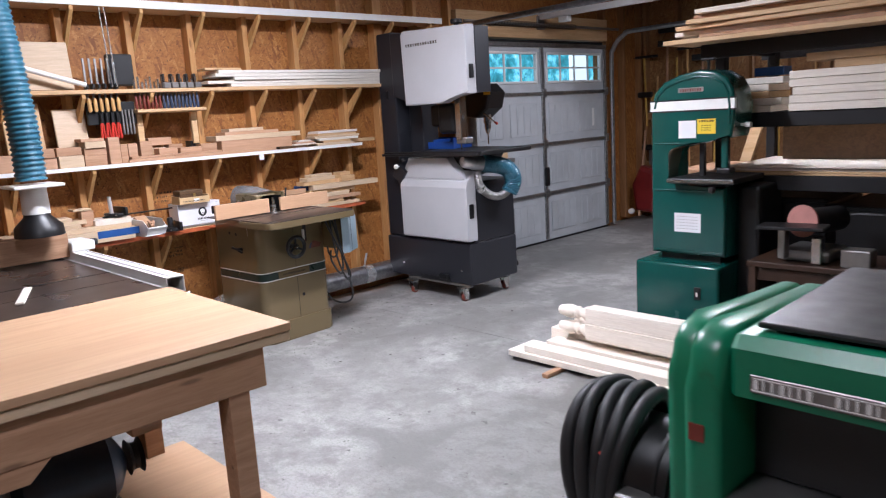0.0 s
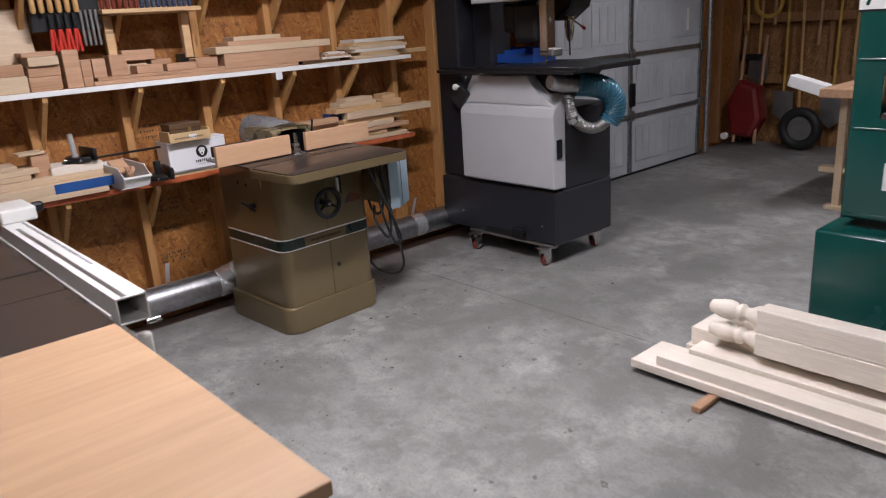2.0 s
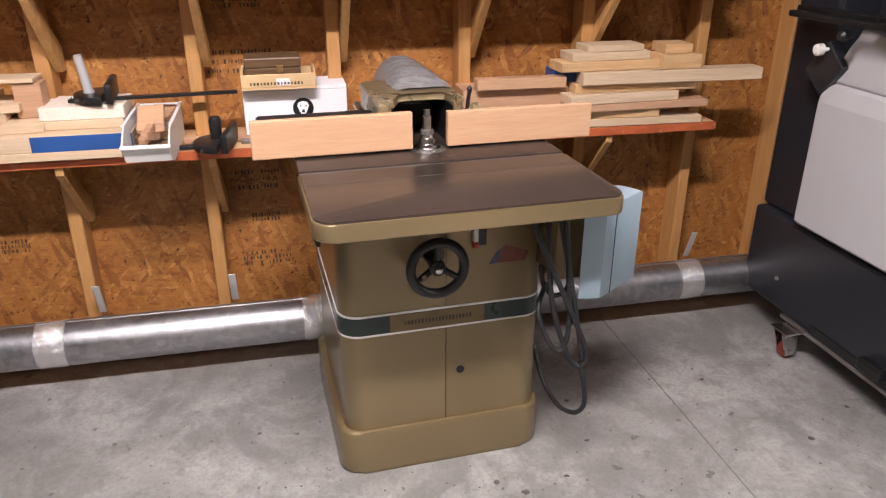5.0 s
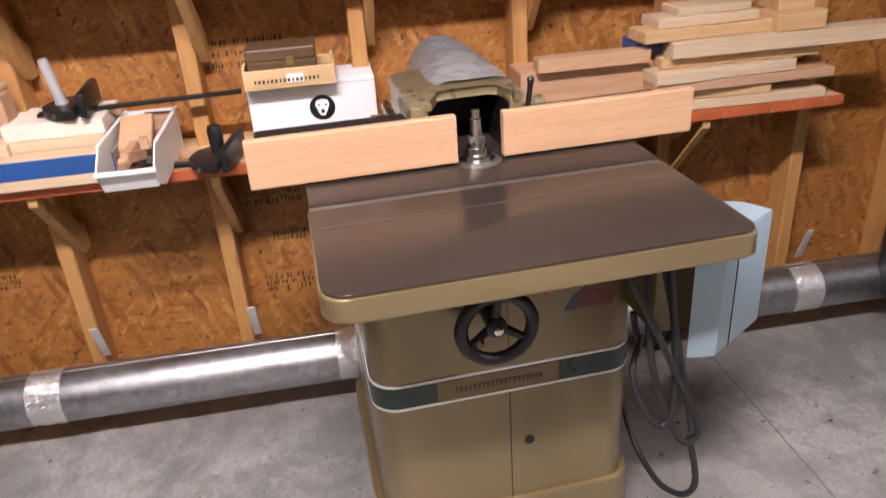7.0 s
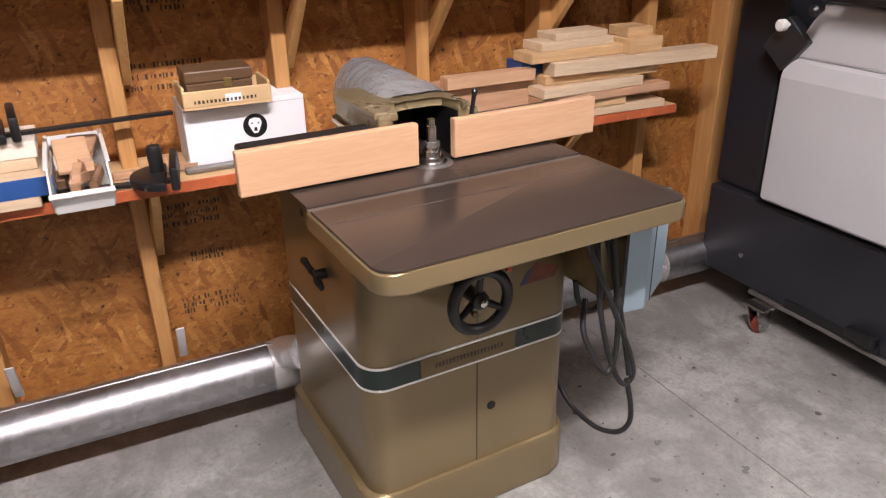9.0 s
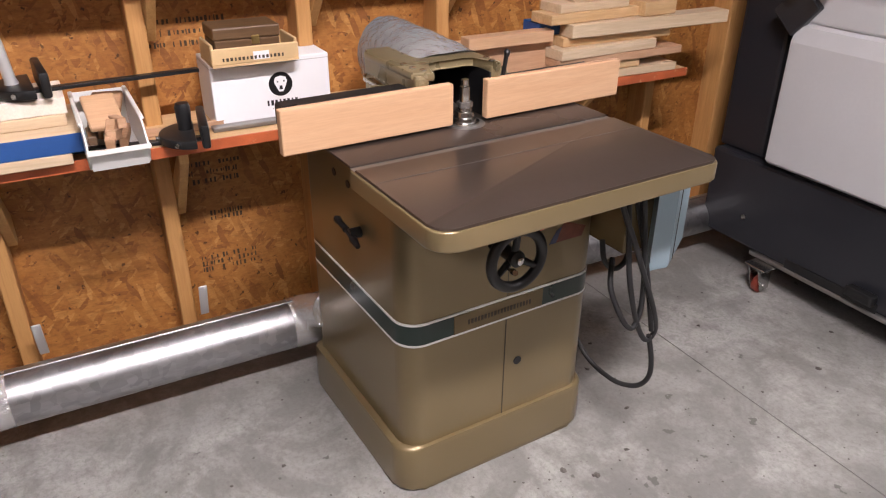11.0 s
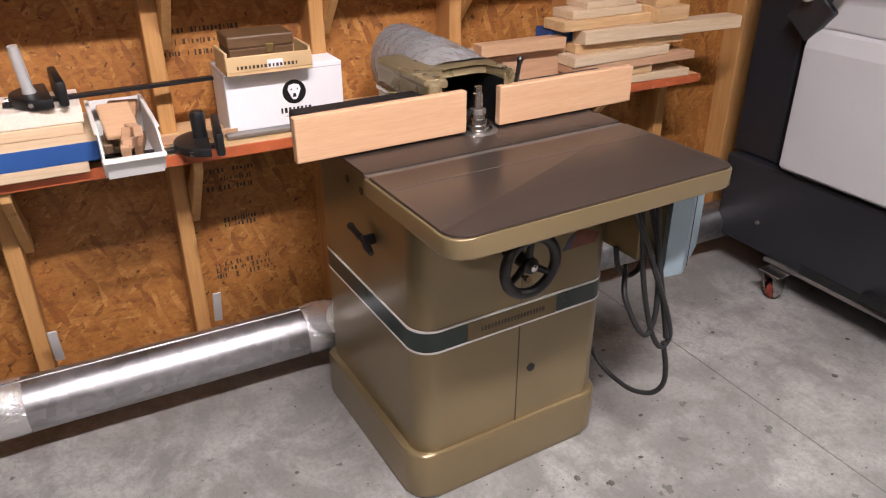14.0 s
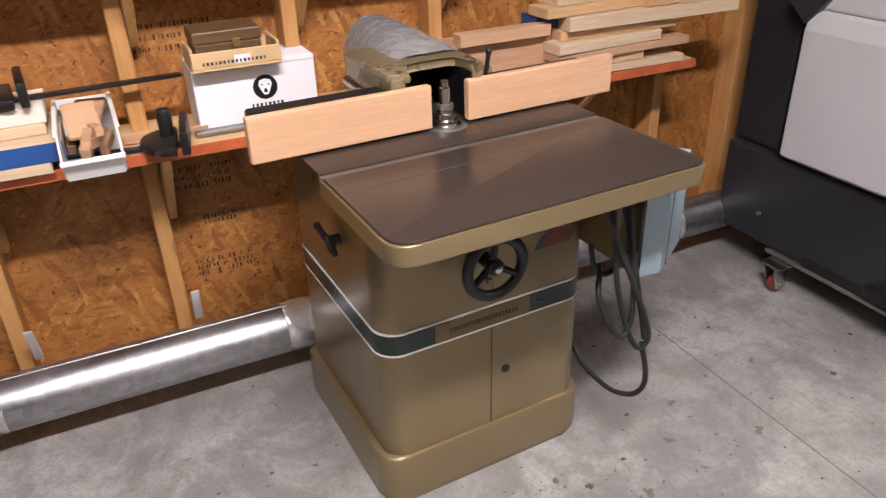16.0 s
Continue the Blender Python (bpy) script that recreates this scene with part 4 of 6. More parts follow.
part("fence_rail", box(-4.74, -3.66, 4.140, 4.166, 1.140, 1.160, 0.006), BLACK_IRON, saw)
smooth(part("rail_knob", lathe([(0, 0.012), (0.03, 0.018), (0.04, 0.010)], (-4.46, 4.15, 1.12), (0, -1, -0.2), 14), BLACK, saw))
part("trunnion", prism([(-4.30, 1.145), (-3.78, 1.145), (-3.88, 1.02), (-4.02, 0.96), (-4.18, 1.02)], "y", 4.31, 4.60, 0.02), BLACK_IRON, saw)
cone = [(0, 0.038), (0.02, 0.045), (0.16, 0.06), (0.19, 0.06)]
smooth(part("dust_cone", lathe(cone, (-3.84, 4.17, 1.10), (0.25, 0.95, -0.16), 28), GALV, saw, "galvanised dust cone"))
pts = [(-3.79, 4.33, 1.072), (-3.75, 4.44, 1.055), (-3.72, 4.53, 1.02), (-3.71, 4.585, 0.95), (-3.73, 4.60, 0.88), (-3.75, 4.58, 0.83)]
smooth(part("dust_hose", tube(spline(pts, 26), 0.064, 20, None, False, (0.017, 0.003)), HOSE_BLUE, saw, "teal ribbed dust hose"), 80)
pts = [(-3.80, 4.285, 1.02), (-3.79, 4.29, 0.92), (-3.77, 4.36, 0.84), (-3.76, 4.46, 0.81), (-3.75, 4.55, 0.835), (-3.75, 4.60, 0.90)]
smooth(part("flex_hose", tube(spline(pts, 26), 0.030, 16, None, False, (0.011, 0.003)), DULL_STEEL, saw, "grey metal flexible hose"), 80)
for p, d in (((-3.79, 4.30, 0.90), (0, 0.6, -1)), ((-3.75, 4.57, 0.85), (0, 0.7, 0.9))):
    smooth(part("hose_clamp", lathe([(0, 0.036), (0.035, 0.036)], p, d, 20), STEEL, saw))

tray = thing("blue_tray", (-4.43, 4.55, 1.177), "blue open plastic parts tray on the saw table", "tray")
TR = (-4.68, -4.20, 4.45, 4.66, 1.1775, 1.262)
part("tray_floor", box(TR[0], TR[1], TR[2], TR[3], TR[4], TR[4] + 0.004), BLUE, tray)
part("tray_side", box(TR[0], TR[0] + 0.004, TR[2], TR[3], TR[4] + 0.004, TR[5], 0.001, 1), BLUE, tray)
part("tray_side", box(TR[1] - 0.004, TR[1], TR[2], TR[3], TR[4] + 0.004, TR[5], 0.001, 1), BLUE, tray)
part("tray_front", box(TR[0] + 0.004, TR[1] - 0.004, TR[2], TR[2] + 0.004, TR[4] + 0.004, TR[5] - 0.03, 0.001, 1), BLUE, tray)
part("tray_back", box(TR[0] + 0.004, TR[1] - 0.004, TR[3] - 0.004, TR[3], TR[4] + 0.004, TR[5], 0.001, 1), BLUE, tray)
part("tray_divider", box(-4.44, -4.436, TR[2] + 0.005, TR[3] - 0.005, TR[4] + 0.004, TR[5] - 0.01), BLUE, tray)

# ---- drill press behind the bandsaw ----
drill = thing("drill_press", (-4.70, 5.30, 0), "black floor-standing drill press with a lever", "drill press")
part("foot", box(-4.95, -4.45, 5.12, 5.48, 0.001, 0.05, 0.012), BLACK_IRON, drill)
smooth(part("pillar", rod((-4.80, 5.30, 0.05), (-4.80, 5.30, 1.60), 0.045, None, 28), DULL_STEEL, drill))
part("head", prism([(-4.90, 1.42), (-4.62, 1.40), (-4.50, 1.48), (-4.46, 1.62), (-4.55, 1.70), (-4.90, 1.70)], "y", 5.18, 5.42, 0.03), BLACK_IRON, drill)
part("label", box(-4.52, -4.44, 5.176, 5.178, 1.60, 1.64), YELLOW, drill)
smooth(part("quill", lathe([(0, 0.012), (0.02, 0.022), (0.06, 0.030), (0.09, 0.030), (0.10, 0.036), (0.17, 0.036)], (-4.60, 5.30, 1.255), (0, 0, 1), 24), STEEL, drill, "bright drill chuck"))
smooth(part("drill_bit", rod((-4.60, 5.30, 1.16), (-4.60, 5.30, 1.26), 0.006, None, 10), STEEL, drill))
smooth(part("feed_lever", rod((-4.55, 5.20, 1.44), (-4.37, 5.16, 1.35), 0.006, None, 10), STEEL, drill))
smooth(part("lever_tip", lathe([(0, 0.008), (0.03, 0.012), (0.04, 0.006)], (-4.385, 5.163, 1.358), (0.9, -0.2, -0.45), 14), RED, drill))
part("work_table", box(-4.78, -4.42, 5.14, 5.46, 0.98, 1.02, 0.01), DULL_STEEL, drill)
part("work_piece", box(-4.52, -4.44, 5.28, 5.38, 1.021, 1.12, 0.004), PINE_X, drill)

# ---- green bandsaw ----
gsaw = thing("green_bandsaw", (-2.1, 4.45, 0), "dark green enamelled bandsaw with a white stripe", "bandsaw")
smooth(part("stand", prism(rounded(-2.385, -1.85, 4.165, 4.72, (0.02, 0.02, 0.02, 0.02), 4), "z", 0.002, 0.505, 0.015, None, 3), GREEN, gsaw, "green sheet-steel stand"), 40)
part("neck", box(-2.28, -1.90, 4.30, 4.60, 0.505, 0.545, 0.004), BLACK, gsaw)
part("switch", box(-1.995, -1.955, 4.158, 4.166, 0.305, 0.38, 0.004), BLACK, gsaw)
part("switch_lever", box(-1.98, -1.968, 4.148, 4.158, 0.325, 0.35, 0.003), BIN_WHITE, gsaw)
smooth(part("plug", rod((-1.985, 4.166, 0.24), (-1.985, 4.160, 0.24), 0.012, None, 14), BLACK, gsaw))
GF = 4.262
outer = [(-2.325, 0.545), (-1.86, 0.545), (-1.86, 0.955), (-2.215, 0.955), (-2.225, 0.97), (-2.225, 1.155), (-2.205, 1.185), (-2.06, 1.195), (-1.96, 1.23), (-1.83, 1.235)]
arc = [(-1.815, 1.30), (-1.812, 1.42), (-1.822, 1.50), (-1.86, 1.565), (-1.93, 1.605), (-2.02, 1.618), (-2.14, 1.598), (-2.24, 1.560), (-2.30, 1.50), (-2.322, 1.42)]
smooth(part("frame", prism(outer + arc, "y", GF, 4.50, 0.016, None, 3), GREEN, gsaw, "dark green enamelled C-frame casting"), 40)
ridge = [(-2.07 + (x + 2.07) * 0.90, 1.36 + (z - 1.36) * 0.86) for x, z in arc]
smooth(part("door_ridge", tube([(x, GF - 0.001, z) for x, z in ridge], 0.007, 8), GREEN, gsaw), 80)
for z in (0.93, 1.205):
    smooth(part("door_ridge", tube([(-2.30, GF - 0.001, z), (-2.09 if z > 1 else -1.89, GF - 0.001, z)], 0.006, 8), GREEN, gsaw), 80)
part("white_band", box(-2.326, -1.809, GF - 0.0015, GF + 0.02, 1.395, 1.450, 0.0008, 1), PINSTRIPE, gsaw)
part("band_line", box(-2.3265, -1.8085, GF - 0.002, GF + 0.02, 1.450, 1.458), BLACK, gsaw)
part("band_line", box(-2.3265, -1.8085, GF - 0.002, GF + 0.02, 1.387, 1.395), BLACK, gsaw)
badge = part("badge", box(-2.145, -1.99, GF - 0.004, GF, 1.495, 1.522, 0.002, 1), DULL_STEEL, gsaw)
part("lettering", bars(9, -2.135, GF - 0.005, 1.508, (1, 0, 0), (0, 0, 1), 0.135, 0.014, (0, -1, 0)), RUST, badge)
part("notice", box(-2.142, -2.035, GF - 0.002, GF, 1.235, 1.335), CARD, gsaw, "white instruction label")
warn = part("warning", box(-2.028, -1.918, GF - 0.002, GF, 1.258, 1.342), YELLOW, gsaw, "yellow caution label with black text")
part("lettering", bars(6, -2.02, GF - 0.003, 1.330, (1, 0, 0), (0, 0, 1), 0.094, 0.012, (0, -1, 0)), BLACK, warn)
for z in (1.305, 1.292, 1.279):
    part("lettering", bars(4, -2.005, GF - 0.003, z, (1, 0, 0), (0, 0, 1), 0.064, 0.005, (0, -1, 0)), BLACK, warn)
part("notice", box(-2.172, -2.005, GF - 0.002, GF, 0.682, 0.795), CARD, gsaw)
for i in range(5):
    part("lettering", bars(7, -2.16, GF - 0.003, 0.775 - i * 0.018, (1, 0, 0), (0, 0, 1), 0.14, 0.003, (0, -1, 0)), DULL_STEEL, gsaw)
part("door_lip", box(-2.30, -1.87, GF - 0.006, GF, 0.560, 0.575, 0.003), GREEN, gsaw)
part("guide_post", box(-1.905, -1.865, 4.30, 4.34, 1.06, 1.235, 0.006), GREEN, gsaw)
part("guide_block", box(-1.925, -1.845, 4.285, 4.36, 1.03, 1.06, 0.006), BLACK_IRON, gsaw)
part("blade_guard", box(-2.05, -2.02, 4.33, 4.36, 1.01, 1.20, 0.004), BLACK_IRON, gsaw)
part("saw_table", box(-2.18, -1.78, 4.19, 4.60, 0.978, 1.008, 0.006), BLACK_IRON, gsaw, "black cast-iron table")
part("table_edge", box(-2.18, -1.78, 4.186, 4.190, 0.985, 1.0), STEEL, gsaw)
smooth(part("lock_knob", lathe([(0, 0.01), (0.03, 0.02), (0.045, 0.012)], (-1.90, 4.21, 0.955), (0, -1, -0.3), 14), BLACK, gsaw))
smooth(part("tension_screw", rod((-2.02, 4.38, 1.61), (-2.02, 4.38, 1.675), 0.008, None, 10), BLACK_IRON, gsaw))
part("tension_handle", box(-2.06, -1.98, 4.365, 4.395, 1.668, 1.684, 0.006), BLACK_IRON, gsaw)
smooth(part("tracking_knob", lathe([(0, 0.008), (0.03, 0.008), (0.032, 0.016), (0.06, 0.014)], (-1.815, 4.36, 1.30), (1, -0.2, 0), 14), BIN_WHITE, gsaw))
part("motor_guard", box(-1.85, -1.72, 4.40, 4.72, 0.01, 0.95, 0.02), BLACK_IRON, gsaw)

# ---- lumber rack ----
rack = thing("lumber_rack", (-0.9, 5.1, 0), "dark steel lumber rack with cross beams", "rack")
for x in (-2.10, -0.6, 0.9):
    for y in (4.72, 5.48):
        part("upright", box(x - 0.03, x + 0.03, y - 0.03, y + 0.03, 0.001, 1.77, 0.004, 1), GRIME, rack)
for z in (0.90, 1.27, 1.69):
    for y in (4.66, 5.54):
        part("beam", box(-2.20, 1.1, y - 0.025, y + 0.025, z, z + 0.085, 0.004, 1), GRIME, rack)
    for x in (-2.10, -1.3, -0.6, 0.2, 0.9):
        part("cross_bar", box(x - 0.02, x + 0.02, 4.69, 5.51, z + 0.02, z + 0.084), GRIME, rack)
rng = random.Random(11)


def board(x0, x1, y0, y1, z0, z1, mat, label, group, rz=0.0, cat="board", name="timber_board"):
    return solo(name, box(x0, x1, y0, y1, z0, z1, 0.0025, 1, None, rz), mat, label, cat, group)


z = 1.355
for i in range(5):
    board(-1.66 + rng.uniform(-0.02, 0.02), 0.9, 4.62, 4.94, z, z + 0.043, PALE_X, "pale planed timber board on the rack", "boards on the rack")
    z += 0.045
for i, (a, b) in enumerate(((-1.45, 0.8), (-1.60, 0.7))):
    board(a, b, 4.70, 4.98, z, z + 0.045, PINE_X, "pale planed timber board on the rack", "boards on the rack")
    z += 0.047
z = 1.355
for i in range(5):
    x0 = -2.13 + rng.uniform(0, 0.07)
    board(x0, -1.70 + rng.uniform(-0.12, 0.02), 4.70, 5.02, z, z + 0.038, (PALE_X, WHITE_Y, PINE_X)[i % 3], "short pale timber board on the rack", "boards on the rack")
    z += 0.041
z = 0.986
for i in range(3):
    board(-2.22 + 0.05 * i, 0.9, 4.66, 5.50, z, z + 0.012, PALE_X if i == 2 else PINE_X, "plywood sheet lying on the rack", "sheets on the rack", 0, "plywood sheet", "plywood_sheet")
    z += 0.013
board(-1.9, 0.6, 5.16, 5.50, 1.04, 1.26, WALNUT, "stack of brown boards at the back of the rack", "boards on the rack")
z = 1.776
for i in range(7):
    x0 = -2.22 + rng.uniform(-0.1, 0.18)
    board(x0, 0.9 + rng.uniform(-0.2, 0.1), 4.42 + 0.04 * (i % 3), 4.80 + 0.1 * (i % 4), z, z + 0.026, (PINE_X, PLY_ROUGH, PALE_X, PINE_X)[i % 4], "long rough timber board stacked on top of the rack", "boards on the rack", rng.uniform(-2, 2))
    z += 0.028
board(-1.98, -1.80, 4.9, 5.02, 1.57, 1.62, BLUE_PAINT, "small blue box among the boards", "boxes", 0, "box", "blue_box")
board(-2.05, 0.9, 4.64, 5.4, 1.03, 1.038, PALE_X, "pale veneer sheet on the rack", "sheets on the rack", 0, "sheet", "veneer_sheet")

# made-up dark blocks stand in for the deep shade below the rack
for x0, x1, z1 in ((-2.05, -1.5, 0.84), (-1.45, -0.7, 0.80), (-0.65, 0.1, 0.86), (0.15, 0.85, 0.82)):
    cr = thing("storage_crate", ((x0 + x1) / 2, 5.1, 0), "dark block added to fill the shade under the rack", "crate", "crates under the rack")
    part("crate_body", box(x0, x1, 4.80, 5.45, 0.001, z1 - 0.03, 0.015), BLACK, cr)
    part("crate_lid", box(x0 - 0.01, x1 + 0.01, 4.79, 5.46, z1 - 0.029, z1, 0.01), GRIME, cr)

# disc sander on its stand, scraps underneath
# brown wood taken near black, with the shade by the rack in its colour
DARK_OAK = wood("dark_stained_oak", (0.045, 0.020, 0.010), (0.026, 0.012, 0.006), "x", 0.5, False)
stand = thing("sander_stand", (-1.3, 4.35, 0), "dark brown wooden tool stand, darkened further for shade", "stand")
part("stand_top", box(-1.68, -0.95, 4.14, 4.58, 0.545, 0.575, 0.004), DARK_OAK, stand)
part("apron", box(-1.66, -0.97, 4.16, 4.185, 0.47, 0.545, 0.003), DARK_OAK, stand)
for x in (-1.65, -0.98):
    for y in (4.165, 4.555):
        part("leg", box(x - 0.02, x + 0.02, y - 0.02, y + 0.02, 0.001, 0.545, 0.003), DARK_OAK, stand)
sander = thing("disc_sander", (-1.35, 4.32, 0.576), "grey bench disc sander with a pink disc", "sander")
smooth(part("disc", lathe([(0, 0.085), (0.012, 0.085)], (-1.43, 4.26, 0.79), (-0.2, -1, 0.1), 36), DISC, sander, "worn pink sanding disc"))
smooth(part("motor", rod((-1.42, 4.30, 0.78), (-1.36, 4.56, 0.77), 0.07, None, 28), BLACK_IRON, sander))
part("base", box(-1.54, -1.28, 4.22, 4.50, 0.577, 0.64, 0.02), DULL_STEEL, sander)
part("table", box(-1.60, -1.28, 4.06, 4.225, 0.768, 0.785, 0.004, 2, None, 8), BLACK_IRON, sander)
part("bracket", box(-1.52, -1.48, 4.15, 4.21, 0.60, 0.768, 0.006), DULL_STEEL, sander)
part("upright", box(-1.36, -1.31, 4.18, 4.24, 0.576, 0.72, 0.006), STEEL, sander)
part("control_box", box(-1.22, -1.08, 4.18, 4.28, 0.577, 0.67, 0.008), DULL_STEEL, sander)
scrap = [solo("wood_scrap", box(-1.5 + 0.09 * i, -0.9 + 0.07 * i, 4.22 + 0.03 * i, 4.30 + 0.03 * i, 0.012 + 0.022 * i, 0.034 + 0.022 * i, 0.002, 1, None, 8 * (i % 3) - 8, 0), (PINE_X, PLY_ROUGH)[i % 2], "rough wood scrap under the stand", "wood scrap", "scraps") for i in range(7)]

# ---- turned legs and planks stacked on the floor ----
for x in (-2.40, -1.72, -1.05):
    solo("sticker", box(x - 0.02, x + 0.02, 3.26, 3.84, 0.001, 0.026, 0.003, 1), PLY_ROUGH, "dark wood spacer under the stacked timber", "spacer", "spacers")
stack = [(-2.77, -0.86, 3.385, 3.62, 0.027, 0.062), (-2.66, -0.84, 3.63, 3.84, 0.027, 0.078), (-2.66, -0.85, 3.40, 3.50, 0.063, 0.105), (-2.58, -0.9, 3.51, 3.62, 0.063, 0.120), (-2.64, -0.88, 3.635, 3.83, 0.080, 0.160)]
for x0, x1, y0, y1, z0, z1 in stack:
    board(x0, x1, y0, y1, z0, z1, PALE_X, "pale planed maple plank stacked on the floor", "planks on the floor")


def turned_leg(x0, y, z, length):
    leg = thing("turned_leg", (x0 + length / 2, y, z), "pale maple table leg with a turned foot", "table leg", "turned legs")
    prof = [(0, 0.016), (0.006, 0.026), (0.05, 0.036), (0.075, 0.040), (0.10, 0.036), (0.112, 0.024), (0.122, 0.034), (0.135, 0.036), (0.15, 0.024), (0.17, 0.030), (0.19, 0.042), (0.21, 0.045)]
    smooth(part("turning", lathe(prof, (x0, y, z + 0.046), (1, 0, 0), 28), PALE_X, leg), 40)
    part("square", box(x0 + 0.205, x0 + length, y - 0.046, y + 0.046, z, z + 0.092, 0.004), PALE_X, leg)


turned_leg(-2.53, 3.585, 0.161, 0.92)
turned_leg(-2.50, 3.69, 0.161, 0.93)
turned_leg(-2.53, 3.588, 0.254, 0.95)
board(-1.50, -0.9, 3.64, 3.78, 0.162, 0.225, PLY_ROUGH, "rough brown timber offcut beside the stack", "offcuts", -4)


# ---- green planer with its motor and coiled hose ----
planer = thing("planer", (-0.1, 2.0, 0), "dark green cast-iron thickness planer", "planer")


def cast(outline, x0, x1, bevel):
    return smooth(part("side_casting", prism(outline, "x", x0, x1, bevel, None, 4), GREEN_P, planer), 50)


cast([(1.665, 0.02), (2.35, 0.02), (2.35, 0.91), (2.26, 0.995), (1.80, 1.018), (1.71, 1.013), (1.675, 0.98), (1.665, 0.90)], -0.775, -0.702, 0.026)
side2 = [(1.60, 0.02), (2.30, 0.02), (2.30, 0.92), (2.22, 1.008), (1.72, 1.028), (1.64, 1.023), (1.608, 0.99), (1.60, 0.90)]
cast(side2, -0.70, -0.615, 0.028)
cast(side2, 0.50, 0.60, 0.028)
part("head_casting", prism([(1.622, 0.897), (1.622, 1.003), (1.645, 1.030), (2.2, 1.038), (2.25, 0.897)], "x", -0.614, 0.499, 0.014), GREEN_P, planer)
part("top_plate", box(-0.58, 0.47, 1.675, 2.24, 1.043, 1.057, 0.005, 2, None, 0, 0, 1.0), BLACK_IRON, planer, "black top cover plate")
plate = part("letter_plate", box(-0.568, 0.20, 1.6165, 1.6215, 0.914, 0.954, 0.002, 1), DULL_STEEL, planer, "cast nameplate with raised bars")
for z in (0.9205, 0.9475):
    part("raised_line", box(-0.562, 0.194, 1.6145, 1.6163, z - 0.0012, z + 0.0012), WHITE_EDGE, plate)
for i in range(44):
    x = -0.56 + i * 0.0171
    if i % 9 not in (7, 8):
        part("raised_bar", box(x, x + (0.0045 if i % 3 else 0.009), 1.6145, 1.6163, 0.9235, 0.9445), WHITE_EDGE, plate)
part("bed", box(-0.614, 0.499, 1.42, 2.40, 0.62, 0.66, 0.006), DULL_STEEL, planer)
part("lower_body", box(-0.62, 0.49, 1.64, 2.30, 0.005, 0.615, 0.02), GREEN_P, planer)
# black block added for the shade in the planer's throat
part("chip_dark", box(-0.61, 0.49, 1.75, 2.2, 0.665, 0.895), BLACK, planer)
for z in (0.70, 0.42):
    part("label", box(-0.69, -0.655, 1.596, 1.5995, z + 0.08, z + 0.12), RUST, planer)
mot = thing("planer_motor", (-1.05, 1.98, 0), "black electric motor with a coiled rubber hose", "motor")
smooth(part("motor_body", lathe([(0, 0.10), (0.02, 0.135), (0.05, 0.145), (0.30, 0.145), (0.33, 0.13), (0.36, 0.06)], (-1.26, 1.98, 0.51), (1, 0, 0), 32), BLACK_IRON, mot), 40)
part("motor_mount", box(-1.2, -0.9, 1.86, 2.10, 0.002, 0.375, 0.01), BLACK_IRON, mot)
part("red_label", box(-1.14, -1.08, 1.835, 1.845, 0.54, 0.60, 0.002, 1, None, 0, 0, 35), RED, mot)
part("junction_box", box(-1.06, -0.92, 1.78, 1.86, 0.40, 0.52, 0.012), DULL_STEEL, mot, "grey junction box")
for i in range(5):
    x = -1.22 + i * 0.036
    r = 0.185 + 0.008 * (i % 2)
    pts = [(x + 0.014 * math.sin(2 * a + i), 1.985 + r * 0.88 * math.cos(a), 0.505 + r * 1.08 * math.sin(a)) for a in [2 * math.pi * k / 44 for k in range(44)]]
    smooth(part("hose_coil", tube(pts, 0.0205, 12, None, True), RUBBER, mot), 80)
for x in (-1.235, -0.985, -0.955):
    smooth(part("cooling_rib", lathe([(0, 0.146), (0.001, 0.152), (0.010, 0.152), (0.011, 0.146)], (x, 1.98, 0.51), (1, 0, 0), 32), BLACK_IRON, mot), 40)

slide(planer, 0.0, 0.02)
planer.scale = (1, 1, 0.955)
slide(mot, 0.145, -0.12)

# ---- assembly bench ----
bench = thing("workbench", (-2.45, 0.7, 0), "plywood-topped workbench on rough timber legs", "workbench")
part("bench_top", box(-2.925, -2.015, -0.6, 1.555, 0.805, 0.832, 0.003), PLY, bench, "pale orange plywood top")
part("top_layer", box(-2.885, -2.021, -0.595, 1.550, 0.772, 0.8045, 0.003), PALE_Y, bench)
part("apron", box(-2.075, -2.037, -0.5, 1.46, 0.640, 0.7715, 0.004), PLY_ROUGH, bench)
part("apron", box(-2.87, -2.832, -0.5, 1.46, 0.640, 0.7715, 0.004), PLY_ROUGH, bench)
part("apron", box(-2.830, -2.077, 1.40, 1.438, 0.640, 0.7715, 0.004), PLY_ROUGH, bench)
for x in (-2.078, -2.83):
    for y in (1.33, -0.35):
        part("leg", box(x - 0.045, x + 0.035, y - 0.002, y + 0.07, 0.001, 0.77, 0.004), PLY_ROUGH, bench)
part("lower_shelf", box(-2.85, -2.06, -0.45, 1.50, 0.18, 0.20, 0.003), PLY, bench)
part("gusset", prism([(-0.1, 0.64), (0.82, 0.64), (0.76, 0.585), (0.0, 0.585)], "x", -2.074, -2.040, 0.003), PLY_ROUGH, bench)
part("cross_block", box(-2.5, -2.08, 1.04, 1.13, 0.60, 0.639, 0.004), PLY_ROUGH, bench)
gear = thing("stored_motor", (-2.45, 0.95, 0.201), "dark blue electric motor stored under the bench", "motor")
